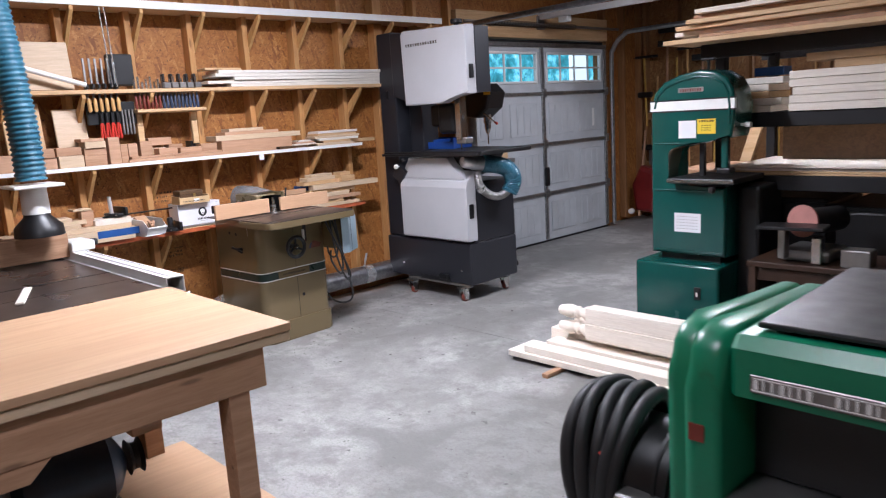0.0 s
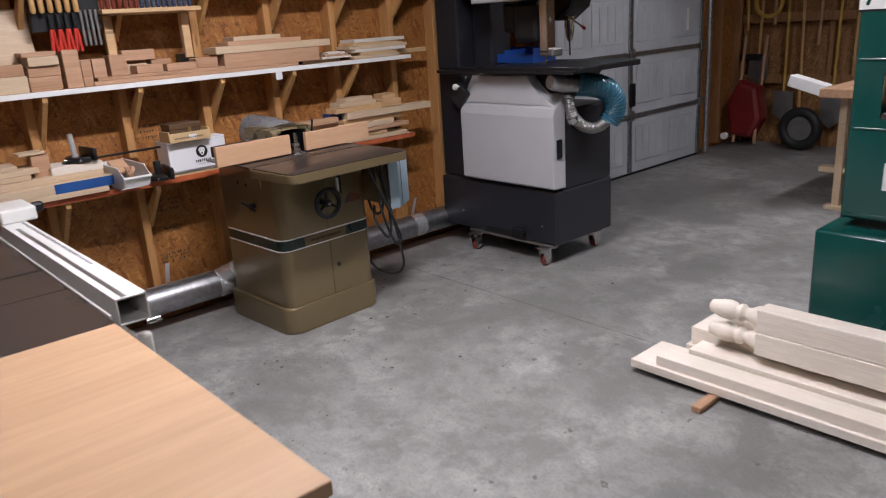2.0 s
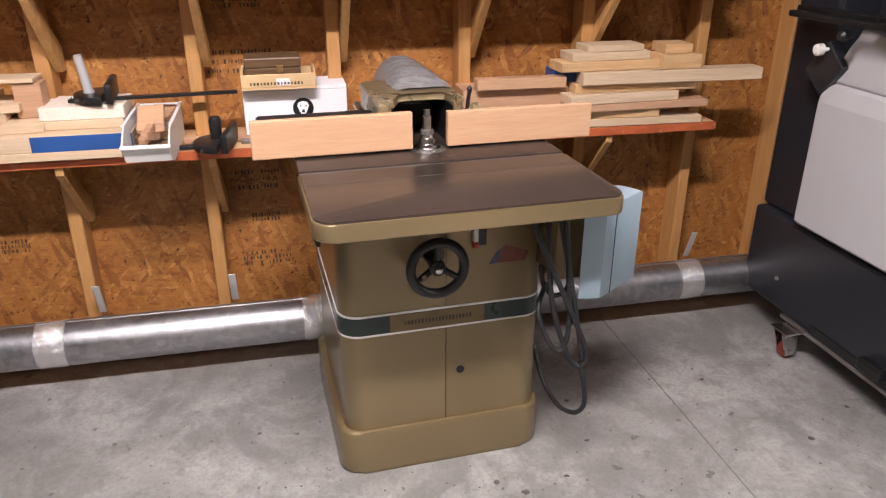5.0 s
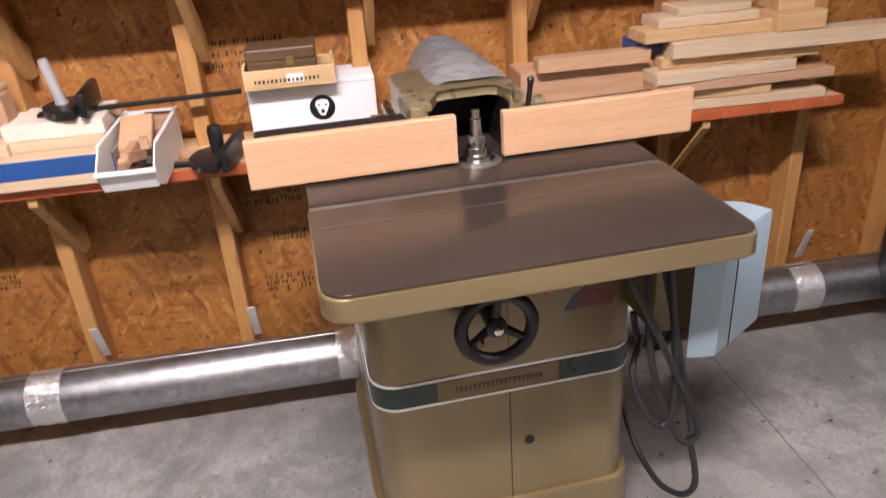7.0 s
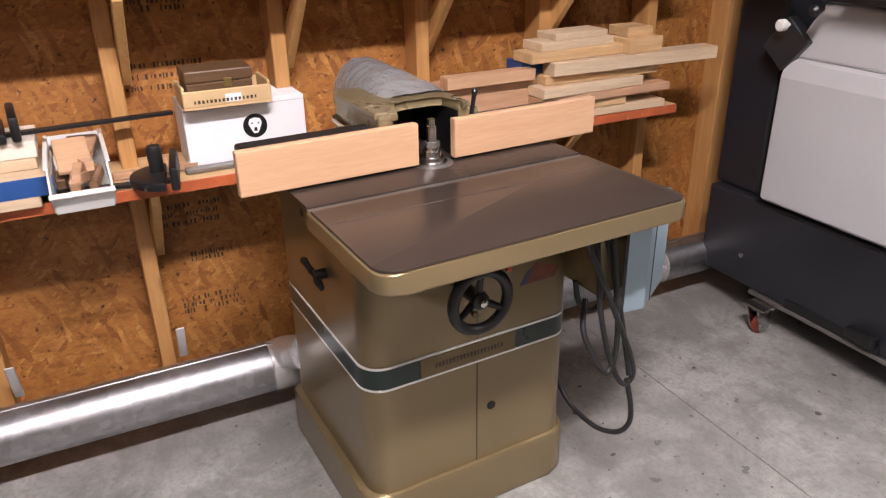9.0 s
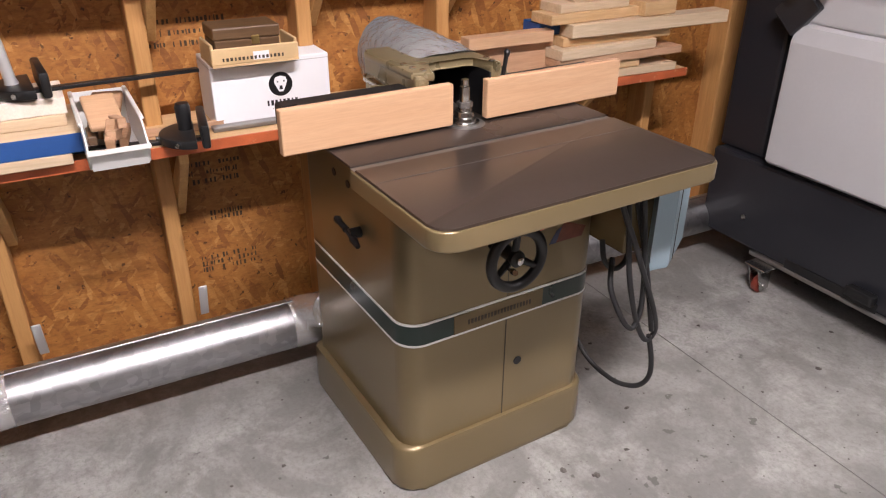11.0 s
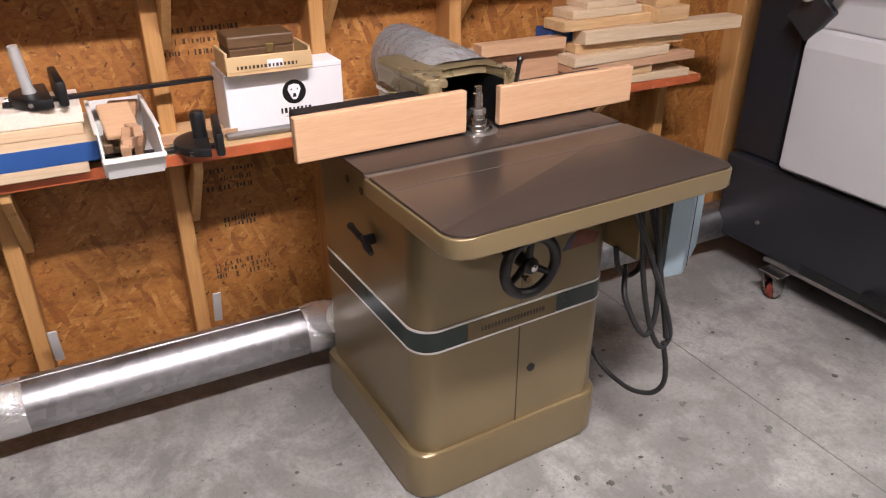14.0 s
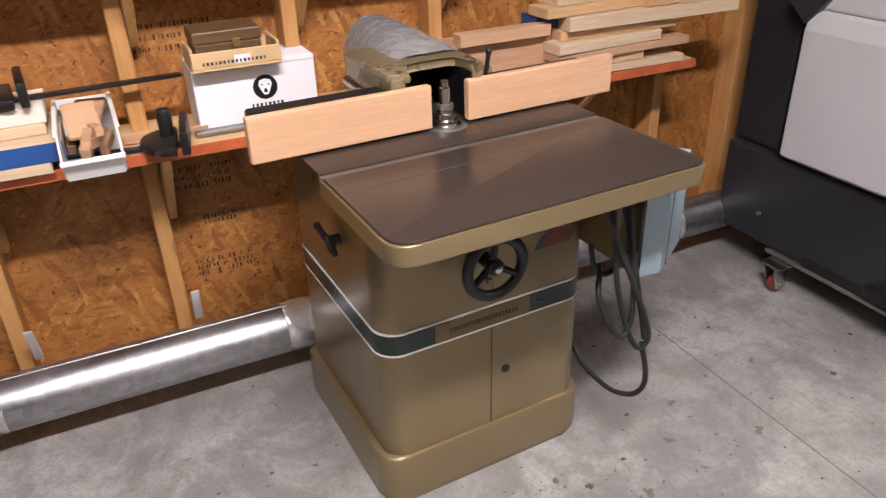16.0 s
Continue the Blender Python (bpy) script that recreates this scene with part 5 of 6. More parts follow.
smooth(part("motor_body", lathe([(0, 0.09), (0.03, 0.12), (0.28, 0.12), (0.31, 0.09), (0.34, 0.03)], (-2.45, 0.78, 0.40), (0.1, 1, 0), 28), paint("dark_blue_enamel", (0.02, 0.035, 0.06), 0.35, 0.2, 0.2, 8), gear), 40)
part("foot", box(-2.55, -2.35, 0.80, 1.08, 0.201, 0.30, 0.01), BLACK_IRON, gear)
smooth(part("pulley", lathe([(0, 0.06), (0.012, 0.045), (0.03, 0.045), (0.042, 0.06)], (-2.42, 1.13, 0.40), (0.1, 1, 0), 24), BLACK_IRON, gear))
crate = solo("tool_case", box(-2.62, -2.25, 0.1, 0.62, 0.201, 0.50, 0.02), BLACK, "black plastic tool case under the bench", "case")

for ob in (bench, gear, crate):
    slide(ob, 0.034, -0.099, 0.0)

# ---- table saw with fence and rail ----
tsaw = thing("table_saw", (-3.65, 1.05, 0), "cabinet table saw with a brown iron top and white rail", "table saw")
part("saw_cabinet", box(-4.15, -3.35, 0.62, 1.36, 0.08, 0.76, 0.02), GREEN, tsaw)
part("plinth", box(-4.12, -3.38, 0.66, 1.32, 0.001, 0.08), BLACK, tsaw)
part("saw_table", box(-4.35, -2.94, 0.50, 1.552, 0.776, 0.806, 0.004), IRON_TOP, tsaw, "waxed brown iron table")
part("mitre_slot", box(-3.62, -3.60, 0.5, 1.55, 0.806, 0.8068), BLACK, tsaw)
part("joint", box(-3.345, -3.343, 0.5, 1.55, 0.806, 0.8068), BLACK, tsaw)
part("leg", box(-3.02, -2.97, 1.40, 1.45, 0.001, 0.775, 0.003), BLACK_IRON, tsaw)
bm = bmesh.new()
for a in ((1.577, 1.657, 0.838, 0.842), (1.577, 1.657, 0.770, 0.774), (1.577, 1.581, 0.774, 0.838), (1.653, 1.657, 0.774, 0.838)):
    box(-4.60, -3.02, *a, 0, 1, bm)
rail = part("fence_rail", bm, RAIL_WHITE, tsaw, "worn white square-tube fence rail")
part("rail_tape", box(-4.10, -3.03, 1.596, 1.610, 0.842, 0.8428), DULL_STEEL, rail)
part("rail_scale", bars(40, -4.2, 1.643, 0.8424, (1, 0, 0), (0, 1, 0), 0.8, 0.010, (0, 0, 1)), DULL_STEEL, rail)
part("rail_angle", prism([(1.556, 0.805), (1.562, 0.805), (1.562, 0.735), (1.615, 0.735), (1.615, 0.729), (1.556, 0.729)], "x", -4.55, -3.02), RAIL_WHITE, tsaw)
part("end_foot", box(-3.06, -3.025, 1.563, 1.655, 0.66, 0.728, 0.008), RAIL_WHITE, tsaw)
smooth(part("bolt", rod((-3.05, 1.655, 0.75), (-3.05, 1.69, 0.75), 0.008, None, 10), STEEL, tsaw))
fen = part("fence_body", box(-4.36, -4.27, 0.30, 1.575, 0.812, 0.90, 0.005), RAIL_WHITE, tsaw, "white rip fence with a plywood face")
part("fence_head", box(-4.40, -4.20, 1.576, 1.70, 0.843, 0.895, 0.008), RAIL_WHITE, fen)
part("fence_face", box(-4.268, -4.25, 0.30, 1.58, 0.815, 0.945, 0.003), PLY_ROUGH, fen)
part("fence_face", box(-4.378, -4.362, 0.30, 1.58, 0.815, 0.945, 0.003), PLY_ROUGH, fen)
part("handle", box(-4.32, -4.29, 1.70, 1.75, 0.85, 0.89, 0.012), BLACK, fen)
stick = solo("push_stick", box(-3.55, -3.22, 1.10, 1.135, 0.8075, 0.82, 0.006, 2, None, -20), PALE_X, "pale wooden push stick on the saw table", "push stick")

hood = thing("dust_hose", (-4.15, 1.42, 0.946), "clear teal spiral dust hose with a black hood", "hose")
pts = spline([(-4.15, 1.42, 1.25), (-4.155, 1.42, 1.50), (-4.17, 1.405, 1.80), (-4.20, 1.38, 2.20), (-4.22, 1.36, 2.75)], 60)
smooth(part("hose", tube(pts, 0.072, 20, None, False, (0.026, 0.005)), HOSE_BLUE, hood), 80)
part("flange", box(-4.28, -4.02, 1.30, 1.54, 1.215, 1.232, 0.006), BIN_WHITE, hood)
smooth(part("collar", lathe([(0, 0.066), (0.15, 0.062)], (-4.15, 1.42, 1.08), (0, 0, 1), 28), BIN_WHITE, hood))
smooth(part("hood", lathe([(0, 0.12), (0.05, 0.115), (0.10, 0.065), (0.12, 0.06)], (-4.15, 1.42, 0.965), (0, 0, 1), 28), BLACK, hood))
part("post", box(-4.30, -4.25, 1.40, 1.44, 0.946, 1.215, 0.004), DULL_STEEL, hood)

for ob in (tsaw, stick, hood):
    slide(ob, -0.004, -0.074)

# ---- far end: bench, wheelbarrow, hanging garden tools ----
horse = thing("outfeed_bench", (-2.9, 6.5, 0), "brown-topped bench with a white leaf and pale legs", "bench")
part("bench_top", box(-3.22, -2.3, 6.2, 7.0, 0.80, 0.86, 0.006), PLY_ROUGH, horse)
part("white_leaf", box(-3.50, -3.24, 6.35, 6.46, 0.82, 0.90, 0.006, 2, None, 0, 16), WHITE_EDGE, horse)
part("cabinet", box(-3.12, -2.4, 6.5, 6.95, 0.25, 0.78, 0.01), SAW_GREY, horse)
for x in (-3.12, -2.4):
    part("leg", box(x - 0.025, x + 0.025, 6.38, 6.43, 0.03, 0.80, 0.004), PALE_Y, horse)
    part("foot", box(x - 0.07, x + 0.07, 6.36, 6.45, 0.001, 0.03, 0.004), PALE_Y, horse)
part("stretcher", box(-3.26, -2.3, 6.40, 6.48, 0.26, 0.30, 0.004), PALE_Y, horse)
solo("lean_board", box(-3.05, -2.95, 7.1, 7.14, 0.001, 1.75, 0.003, 1, None, 0, 18), PINE_X, "pine board leaning behind the bench", "board")

barrow = thing("wheelbarrow", (-4.75, 8.5, 0), "red wheelbarrow stood on end against the wall", "wheelbarrow")
part("tray", prism([(-4.93, 0.12), (-4.70, 0.10), (-4.60, 0.30), (-4.66, 0.62), (-4.86, 0.68), (-4.98, 0.45)], "y", 8.30, 8.50, 0.05), paint("barrow_red", (0.16, 0.012, 0.012), 0.4, 0, 0.2, 6), barrow)
for x in (-4.88, -4.66):
    smooth(part("handle", rod((x, 8.32, 0.05), (x - 0.04, 8.56, 1.10), 0.016, None, 10), PLY_ROUGH, barrow))
smooth(part("front_cap", rod((-4.95, 8.28, 0.12), (-4.95, 8.24, 0.12), 0.035, None, 16), BIN_WHITE, barrow))
cart = thing("cart_wheel", (-4.25, 8.4, 0), "black pneumatic wheel leaning on the wall", "wheel")
smooth(part("tyre", tube([(-4.25 + 0.16 * math.cos(a), 8.42, 0.215 + 0.16 * math.sin(a)) for a in [2 * math.pi * i / 32 for i in range(32)]], 0.05, 12, None, True), RUBBER, cart))
smooth(part("rim", rod((-4.25, 8.40, 0.215), (-4.25, 8.44, 0.215), 0.115, None, 24), DULL_STEEL, cart))
HANDLE = paint("yellow_handle", (0.50, 0.30, 0.06), 0.5, 0, 0.15, 8)
rng = random.Random(21)
for i, (x, top, bot, kind) in enumerate(((-4.93, 2.0, 1.15, 0), (-4.80, 1.75, 0.9, 1), (-4.66, 2.1, 1.2, 2), (-4.52, 1.95, 0.55, 1), (-4.36, 2.05, 0.35, 0), (-4.22, 1.9, 1.0, 2), (-4.05, 2.1, 0.5, 1), (-3.88, 2.0, 0.7, 0), (-3.6, 2.05, 0.45, 2), (-3.3, 2.0, 0.6, 1), (-2.9, 2.1, 0.5, 0))):
    tool = thing("garden_tool", (x, YN - 0.13, bot), ("long-handled garden rake hung on the wall", "long-handled shovel hung on the wall", "long-handled hoe hung on the wall")[kind], "garden tool", "garden tools on the wall")
    smooth(part("handle", rod((x, YN - 0.135, bot), (x + rng.uniform(-0.05, 0.05), YN - 0.135, top), 0.014, None, 10), (HANDLE, BRACE, PLY_ROUGH)[i % 3], tool))
    if kind == 0:
        part("rake_head", box(x - 0.15, x + 0.15, YN - 0.15, YN - 0.12, top - 0.02, top + 0.01, 0.003), BLACK_IRON, tool)
        for k in range(8):
            part("tine", box(x - 0.145 + k * 0.04, x - 0.138 + k * 0.04, YN - 0.20, YN - 0.148, top - 0.015, top - 0.008), BLACK_IRON, tool)
    elif kind == 1:
        part("blade", prism([(x - 0.10, bot - 0.22), (x, bot - 0.30), (x + 0.10, bot - 0.22), (x + 0.10, bot), (x - 0.10, bot)], "y", YN - 0.15, YN - 0.14, 0.002), DULL_STEEL, tool)
    else:
        part("hoe_blade", box(x - 0.08, x + 0.08, YN - 0.20, YN - 0.13, top - 0.01, top + 0.06, 0.003), BLACK_IRON, tool)
smooth(solo("hose_coil", tube([(-4.72 + 0.13 * math.cos(a), YN - 0.15, 1.42 + 0.14 * math.sin(a)) for a in [2 * math.pi * i / 30 for i in range(30)]], 0.02, 8, None, True), HANDLE, "coiled yellow extension cord on the wall", "cord"))
for x, z, s in ((-4.95, 1.50, 0.10), (-4.88, 0.85, 0.12), (-4.60, 2.25, 0.16), (-4.1, 2.2, 0.2), (-3.6, 2.2, 0.18)):
    solo("wall_tool", box(x - s, x + s, YN - 0.16, YN - 0.116, z, z + 0.07, 0.015), BLACK_IRON, "dark iron hand tool hung on the end wall", "tool", "small tools on the wall")
solo("red_can", lathe([(0, 0.09), (0.16, 0.09), (0.19, 0.05)], (-3.75, YN - 0.22, 2.15), (0, 0, 1), 20), RED, "red fuel can on the end wall", "can")
solo("wall_ledge", box(-4.3, -2.6, YN - 0.34, YN - 0.117, 2.10, 2.145, 0.004), STUD_DARK, "dark timber ledge on the end wall", "shelf")


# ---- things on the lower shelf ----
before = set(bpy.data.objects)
S1, S2, S3 = 0.7865, 1.2695, 1.7365


def shelf_board(x1, depth, y0, y1, z0, th, mat, label, group="offcuts on the shelves", rz=0.0, name="timber_offcut"):
    return solo(name, box(x1 - depth, x1, y0, y1, z0, z0 + th, 0.002, 1, None, rz), mat, label, "offcut", group)


shelf_board(-4.866, 0.22, 1.10, 2.065, S1, 0.026, PALE_Y, "pale planed board lying on the shelf")
b = thing("blue_edged_board", (-4.98, 1.6, S1 + 0.0265), "pale board with a blue painted front edge", "board")
part("board", box(-5.12, -4.868, 1.02, 2.10, S1 + 0.0265, S1 + 0.0722, 0.002, 1), PALE_Y, b)
part("painted_edge", box(-4.8675, -4.866, 1.83, 2.10, S1 + 0.027, S1 + 0.071), BLUE_PAINT, b, "blue painted edge")
z = S1 + 0.0725
shelf_board(-4.91, 0.20, 1.32, 1.86, z, 0.03, PALE_Y, "pale planed board stacked on the shelf")
z += 0.0305
for x1, y0, y1, th in ((-4.93, 1.40, 1.76, 0.022), (-4.94, 1.44, 1.80, 0.025), (-4.95, 1.52, 1.72, 0.02)):
    shelf_board(x1, 0.15, y0, y1, z, th, PALE_Y, "short pale offcut stacked on the shelf", rz=rng.uniform(-3, 3))
    z += th + 0.0005
shelf_board(-4.97, 0.07, 1.79, 1.865, S1 + 0.103, 0.10, CHERRY, "upright pinkish wood block on the boards")
shelf_board(-4.96, 0.10, 1.74, 1.85, S1 + 0.205, 0.012, PALE_Y, "small thin offcut lying on a block")
smooth(solo("black_clamp", lathe([(0, 0.012), (0.02, 0.024), (0.05, 0.028), (0.07, 0.012)], (-4.88, 1.45, S1 + 0.1), (1, 0.1, 0.2), 16), BLACK, "small black knob clamp by the boards", "clamp"))


def mitre_gauge(x, y, z, turn, post, bar, label):
    g = thing("mitre_gauge", (x, y, z), label, "mitre gauge", "mitre gauges")
    m = Matrix.Translation((x, y, z)) @ Matrix.Rotation(radians(turn), 4, "Z")

    def put(name, bm, mat, lab=""):
        bmesh.ops.transform(bm, matrix=m, verts=bm.verts)
        return smooth(part(name, bm, mat, g, lab), 40)

    half = [(0.085 * math.cos(a), 0.085 * math.sin(a)) for a in [math.pi * i / 16 for i in range(17)]]
    put("protractor", prism([(u, v - 0.02) for u, v in half], "z", 0.004, 0.026, 0.004), BLACK_IRON)
    put("face", box(-0.09, 0.09, -0.052, -0.032, 0.004, 0.062, 0.006), BLACK_IRON, "black iron face")
    put("bar", box(-0.011, 0.011, bar[0], bar[1], 0.0005, 0.0095, 0.001, 1), BLACK_IRON, "dark steel guide bar")
    if post:
        put("handle", lathe([(0, 0.016), (0.012, 0.013), (0.10, 0.0125), (0.112, 0.011)], (0.0, 0.02, 0.026), (-0.15, 0.1, 1), 18), ALU, "aluminium handle")
    else:
        put("handle", lathe([(0, 0.018), (0.01, 0.017), (0.055, 0.019), (0.065, 0.015)], (0.02, 0.0, 0.026), (0, 0, 1), 18), BLACK)
    for a in (30, 90, 150):
        put("stop_screw", lathe([(0, 0.006), (0.012, 0.006)], (0.08 * math.cos(radians(a)), 0.08 * math.sin(radians(a)) - 0.02, 0.015), (math.cos(radians(a)), math.sin(radians(a)), 0), 8), STEEL)
    return g


shelf_board(-4.93, 0.19, 1.87, 2.085, S1 + 0.0725, 0.026, PALE_Y, "pale board end lying on the shelf boards")
shelf_board(-4.935, 0.17, 1.86, 2.09, S1 + 0.099, 0.038, PALE_X, "pale block lying under the mitre gauge")
mitre_gauge(-5.0, 2.012, S1 + 0.1385, 184, True, (-0.40, 0.08), "black iron mitre gauge with a bright handle")
mitre_gauge(-4.905, 2.350, S1 + 0.001, 172, False, (-0.05, 0.30), "black iron mitre gauge with a black handle")

# white parts bin full of wooden wedges
bn = thing("parts_bin", (-4.87, 2.175, S1 + 0.002), "white plastic parts bin filled with wooden wedges", "bin")
bx0, bx1, by0, by1, bz = -5.09, -4.742, 2.112, 2.238, S1 + 0.002
part("bin_floor", box(bx0 + 0.01, bx1 - 0.06, by0 + 0.004, by1 - 0.004, bz, bz + 0.004), BIN_WHITE, bn)
wall = [(bx0, bz + 0.105), (bx0 + 0.012, bz + 0.105), (bx1 - 0.05, bz + 0.105), (bx1 + 0.018, bz + 0.062), (bx1 - 0.016, bz + 0.016), (bx1 - 0.06, bz), (bx0 + 0.012, bz)]
for a, s in ((by0, 1), (by1 - 0.004, -1)):
    part("bin_side", prism(wall, "y", a, a + 0.004), BIN_WHITE, bn)
part("bin_back", box(bx0, bx0 + 0.004, by0 + 0.004, by1 - 0.004, bz, bz + 0.104), BIN_WHITE, bn)
part("bin_front", box(bx1 - 0.002, bx1 + 0.002, by0 + 0.004, by1 - 0.004, bz + 0.012, bz + 0.06, 0, 1, None, 0, 26), BIN_WHITE, bn)
for y in (by0, by1):
    part("bin_rim", box(bx0, bx1 - 0.05, y - 0.005, y + 0.005, bz + 0.102, bz + 0.108, 0.002, 1), BIN_WHITE, bn)
part("bin_lip", box(bx1 + 0.008, bx1 + 0.022, by0 - 0.003, by1 + 0.003, bz + 0.056, bz + 0.066, 0.002, 1), BIN_WHITE, bn)
wr = random.Random(8)
for i in range(11):
    x = -5.0 + 0.2 * wr.random()
    y = 2.128 + 0.085 * wr.random()
    solo("wooden_wedge", box(x - 0.045, x + 0.045, y - 0.010, y + 0.010, bz + 0.010 + 0.0058 * i, bz + 0.034 + 0.0058 * i, 0.002, 1, None, wr.uniform(-18, 18), wr.uniform(-16, 16)), (PLY_ROUGH, CHERRY, WALNUT)[i % 3 if i % 4 else 0], "brown wooden wedge in the parts bin", "wedge", "wedges in the bin")
solo("wooden_wedge", box(-5.07, -4.97, 2.150, 2.222, bz + 0.080, bz + 0.096, 0.003, 1, None, -12, 10), PLY_ROUGH, "brown wooden wedge in the parts bin", "wedge", "wedges in the bin")
solo("wooden_wedge", box(-4.985, -4.865, 2.130, 2.205, bz + 0.086, bz + 0.100, 0.003, 1, None, 3, 24), BEECH, "broad pinkish wedge lying across the bin", "wedge", "wedges in the bin")

# white carton with a round emblem, tray and box on top
carton = thing("white_carton", (-5.05, 2.622, S1), "white cardboard carton with a round black emblem", "carton")
cx0, cx1, cy0, cy1, cz0, cz1 = -5.125, -4.975, 2.448, 2.764, S1 + 0.0005, S1 + 0.163
part("carton_body", box(cx0, cx1, cy0, cy1, cz0, cz1, 0.002, 1), CARD, carton)
part("lid_seam", box(cx0, cx1 + 0.0006, cy0 - 0.0004, cy1 + 0.0004, cz1 - 0.012, cz1 - 0.011), DULL_STEEL, carton)
em = smooth(part("emblem", rod((cx1 - 0.001, 2.627, cz0 - 0.006 + 0.100), (cx1 + 0.001, 2.627, cz0 - 0.006 + 0.100), 0.032, None, 36), BLACK, carton, "round black emblem with a pale shape"))
part("emblem_shape", prism([(2.609, cz0 - 0.006 + 0.107), (2.613, cz0 - 0.006 + 0.118), (2.627, cz0 - 0.006 + 0.122), (2.641, cz0 - 0.006 + 0.118), (2.645, cz0 - 0.006 + 0.107), (2.638, cz0 - 0.006 + 0.090), (2.632, cz0 - 0.006 + 0.080), (2.622, cz0 - 0.006 + 0.080), (2.616, cz0 - 0.006 + 0.090)], "x", cx1 + 0.0012, cx1 + 0.0018), CARD, em)
part("emblem_dot", prism([(2.622, cz0 - 0.006 + 0.086), (2.632, cz0 - 0.006 + 0.086), (2.630, cz0 - 0.006 + 0.096), (2.624, cz0 - 0.006 + 0.096)], "x", cx1 + 0.0018, cx1 + 0.0022), BLACK, em)
for y in (2.617, 2.634):
    part("emblem_dot", box(cx1 + 0.0018, cx1 + 0.0022, y, y + 0.004, cz0 - 0.006 + 0.105, cz0 - 0.006 + 0.109), BLACK, em)
part("lettering", bars(8, cx1 + 0.0006, 2.584, cz0 - 0.006 + 0.052, (0, 1, 0), (0, 0, 1), 0.088, 0.014, (1, 0, 0)), BLACK, carton)
part("lettering", bars(12, cx1 + 0.0006, 2.599, cz0 - 0.006 + 0.036, (0, 1, 0), (0, 0, 1), 0.058, 0.003, (1, 0, 0)), DULL_STEEL, carton)
tr = thing("wooden_tray", (-5.04, 2.545, cz1), "open tan wooden tray on the white carton", "tray")
tz = cz1 + 0.0008
part("tray_floor", box(-5.12, -4.985, 2.447, 2.667, tz, tz + 0.006), KRAFT, tr)
for a in ((-5.12, -5.112, 2.447, 2.667), (-4.993, -4.985, 2.447, 2.667)):
    part("tray_wall", box(a[0], a[1], a[2], a[3], tz + 0.006, tz + 0.045, 0.002, 1), KRAFT, tr)
for a in ((-5.112, -4.993, 2.447, 2.455), (-5.112, -4.993, 2.659, 2.667)):
    part("tray_wall", box(a[0], a[1], a[2], a[3], tz + 0.006, tz + 0.055, 0.002, 1), KRAFT, tr)
part("lettering", bars(16, -4.9845, 2.47, tz + 0.018, (0, 1, 0), (0, 0, 1), 0.16, 0.008, (1, 0, 0)), ENGRAVE, tr)
part("torn_label", box(-4.985, -4.984, 2.55, 2.59, tz + 0.012, tz + 0.032), CARD, tr)
wb = thing("wooden_box", (-5.05, 2.525, tz + 0.007), "dark walnut box with a small brass catch", "box")
part("box_body", box(-5.108, -4.998, 2.460, 2.624, tz + 0.0065, tz + 0.062, 0.003, 1), WALNUT, wb)
part("box_lid", box(-5.110, -4.996, 2.458, 2.626, tz + 0.0625, tz + 0.092, 0.004, 2), WALNUT, wb)
part("catch", box(-4.9975, -4.994, 2.552, 2.572, tz + 0.048, tz + 0.070, 0.002, 1), paint("old_brass", (0.35, 0.25, 0.10), 0.4, 0.9, 0.2, 30), wb)
for ob in (tr, wb):
    slide(ob, 0.055, 0.0)
shelf_board(-4.975, 0.012, 2.25, 2.46, S1 + 0.0005, 0.02, PLY_ROUGH, "thin brown batten on the shelf")
shelf_board(-4.935, 0.03, 2.43, 2.80, S1 + 0.0005, 0.012, DULL_STEEL, "dark flat steel bar on the shelf", name="steel_bar")

# offcuts beyond the shaper
shelf_board(-4.96, 0.12, 3.16, 3.52, S1, 0.13, CHERRY, "thick beech offcut lying on the shelf")
shelf_board(-4.93, 0.05, 3.20, 3.50, S1 + 0.131, 0.035, BEECH, "planed beech strip lying on an offcut")
pr = random.Random(31)
z = S1 + 0.0005
for i in range(5):
    y0, y1 = 3.50 + pr.uniform(-0.03, 0.06), 4.06 + pr.uniform(-0.06, 0.10)
    th = pr.uniform(0.021, 0.032)
    for x1, d in ((-4.90 + pr.uniform(-0.02, 0.015), 0.085), (-5.0, 0.09)):
        shelf_board(x1, d, y0 + pr.uniform(0, 0.1), y1 - pr.uniform(0, 0.18), z, th, (PALE_Y, PINE_Y, CHERRY)[(i + (d > 0.087)) % 3], "pale offcut stacked loosely on the shelf", rz=pr.uniform(-4, 4))
    z += th + 0.001
shelf_board(-4.885, 0.07, 3.56, 4.20, z, 0.04, PALE_Y, "long pale board jutting past the shelf end", rz=-1.5)
shelf_board(-4.97, 0.09, 3.48, 3.68, z, 0.038, BLUE_PAINT, "offcut with blue paint on its end")
z += 0.041
base = z
for y0, y1, th, x1 in ((3.48, 3.90, 0.03, -4.92), (3.52, 3.80, 0.026, -4.93), (3.84, 3.98, 0.045, -4.90), (3.58, 3.78, 0.02, -4.94), (3.86, 3.96, 0.03, -4.93)):
    shelf_board(x1, 0.10, y0, y1, z if y0 < 3.8 else base + (0.0455 if th == 0.03 else 0.0005), th, (PALE_Y, PINE_Y)[th > 0.028], "short pale offcut on top of the pile", rz=pr.uniform(-3, 3))
    if y0 < 3.8:
        z += th + 0.0005

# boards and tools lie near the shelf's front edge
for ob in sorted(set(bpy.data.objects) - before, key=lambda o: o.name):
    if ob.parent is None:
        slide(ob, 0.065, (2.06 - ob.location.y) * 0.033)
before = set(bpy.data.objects)

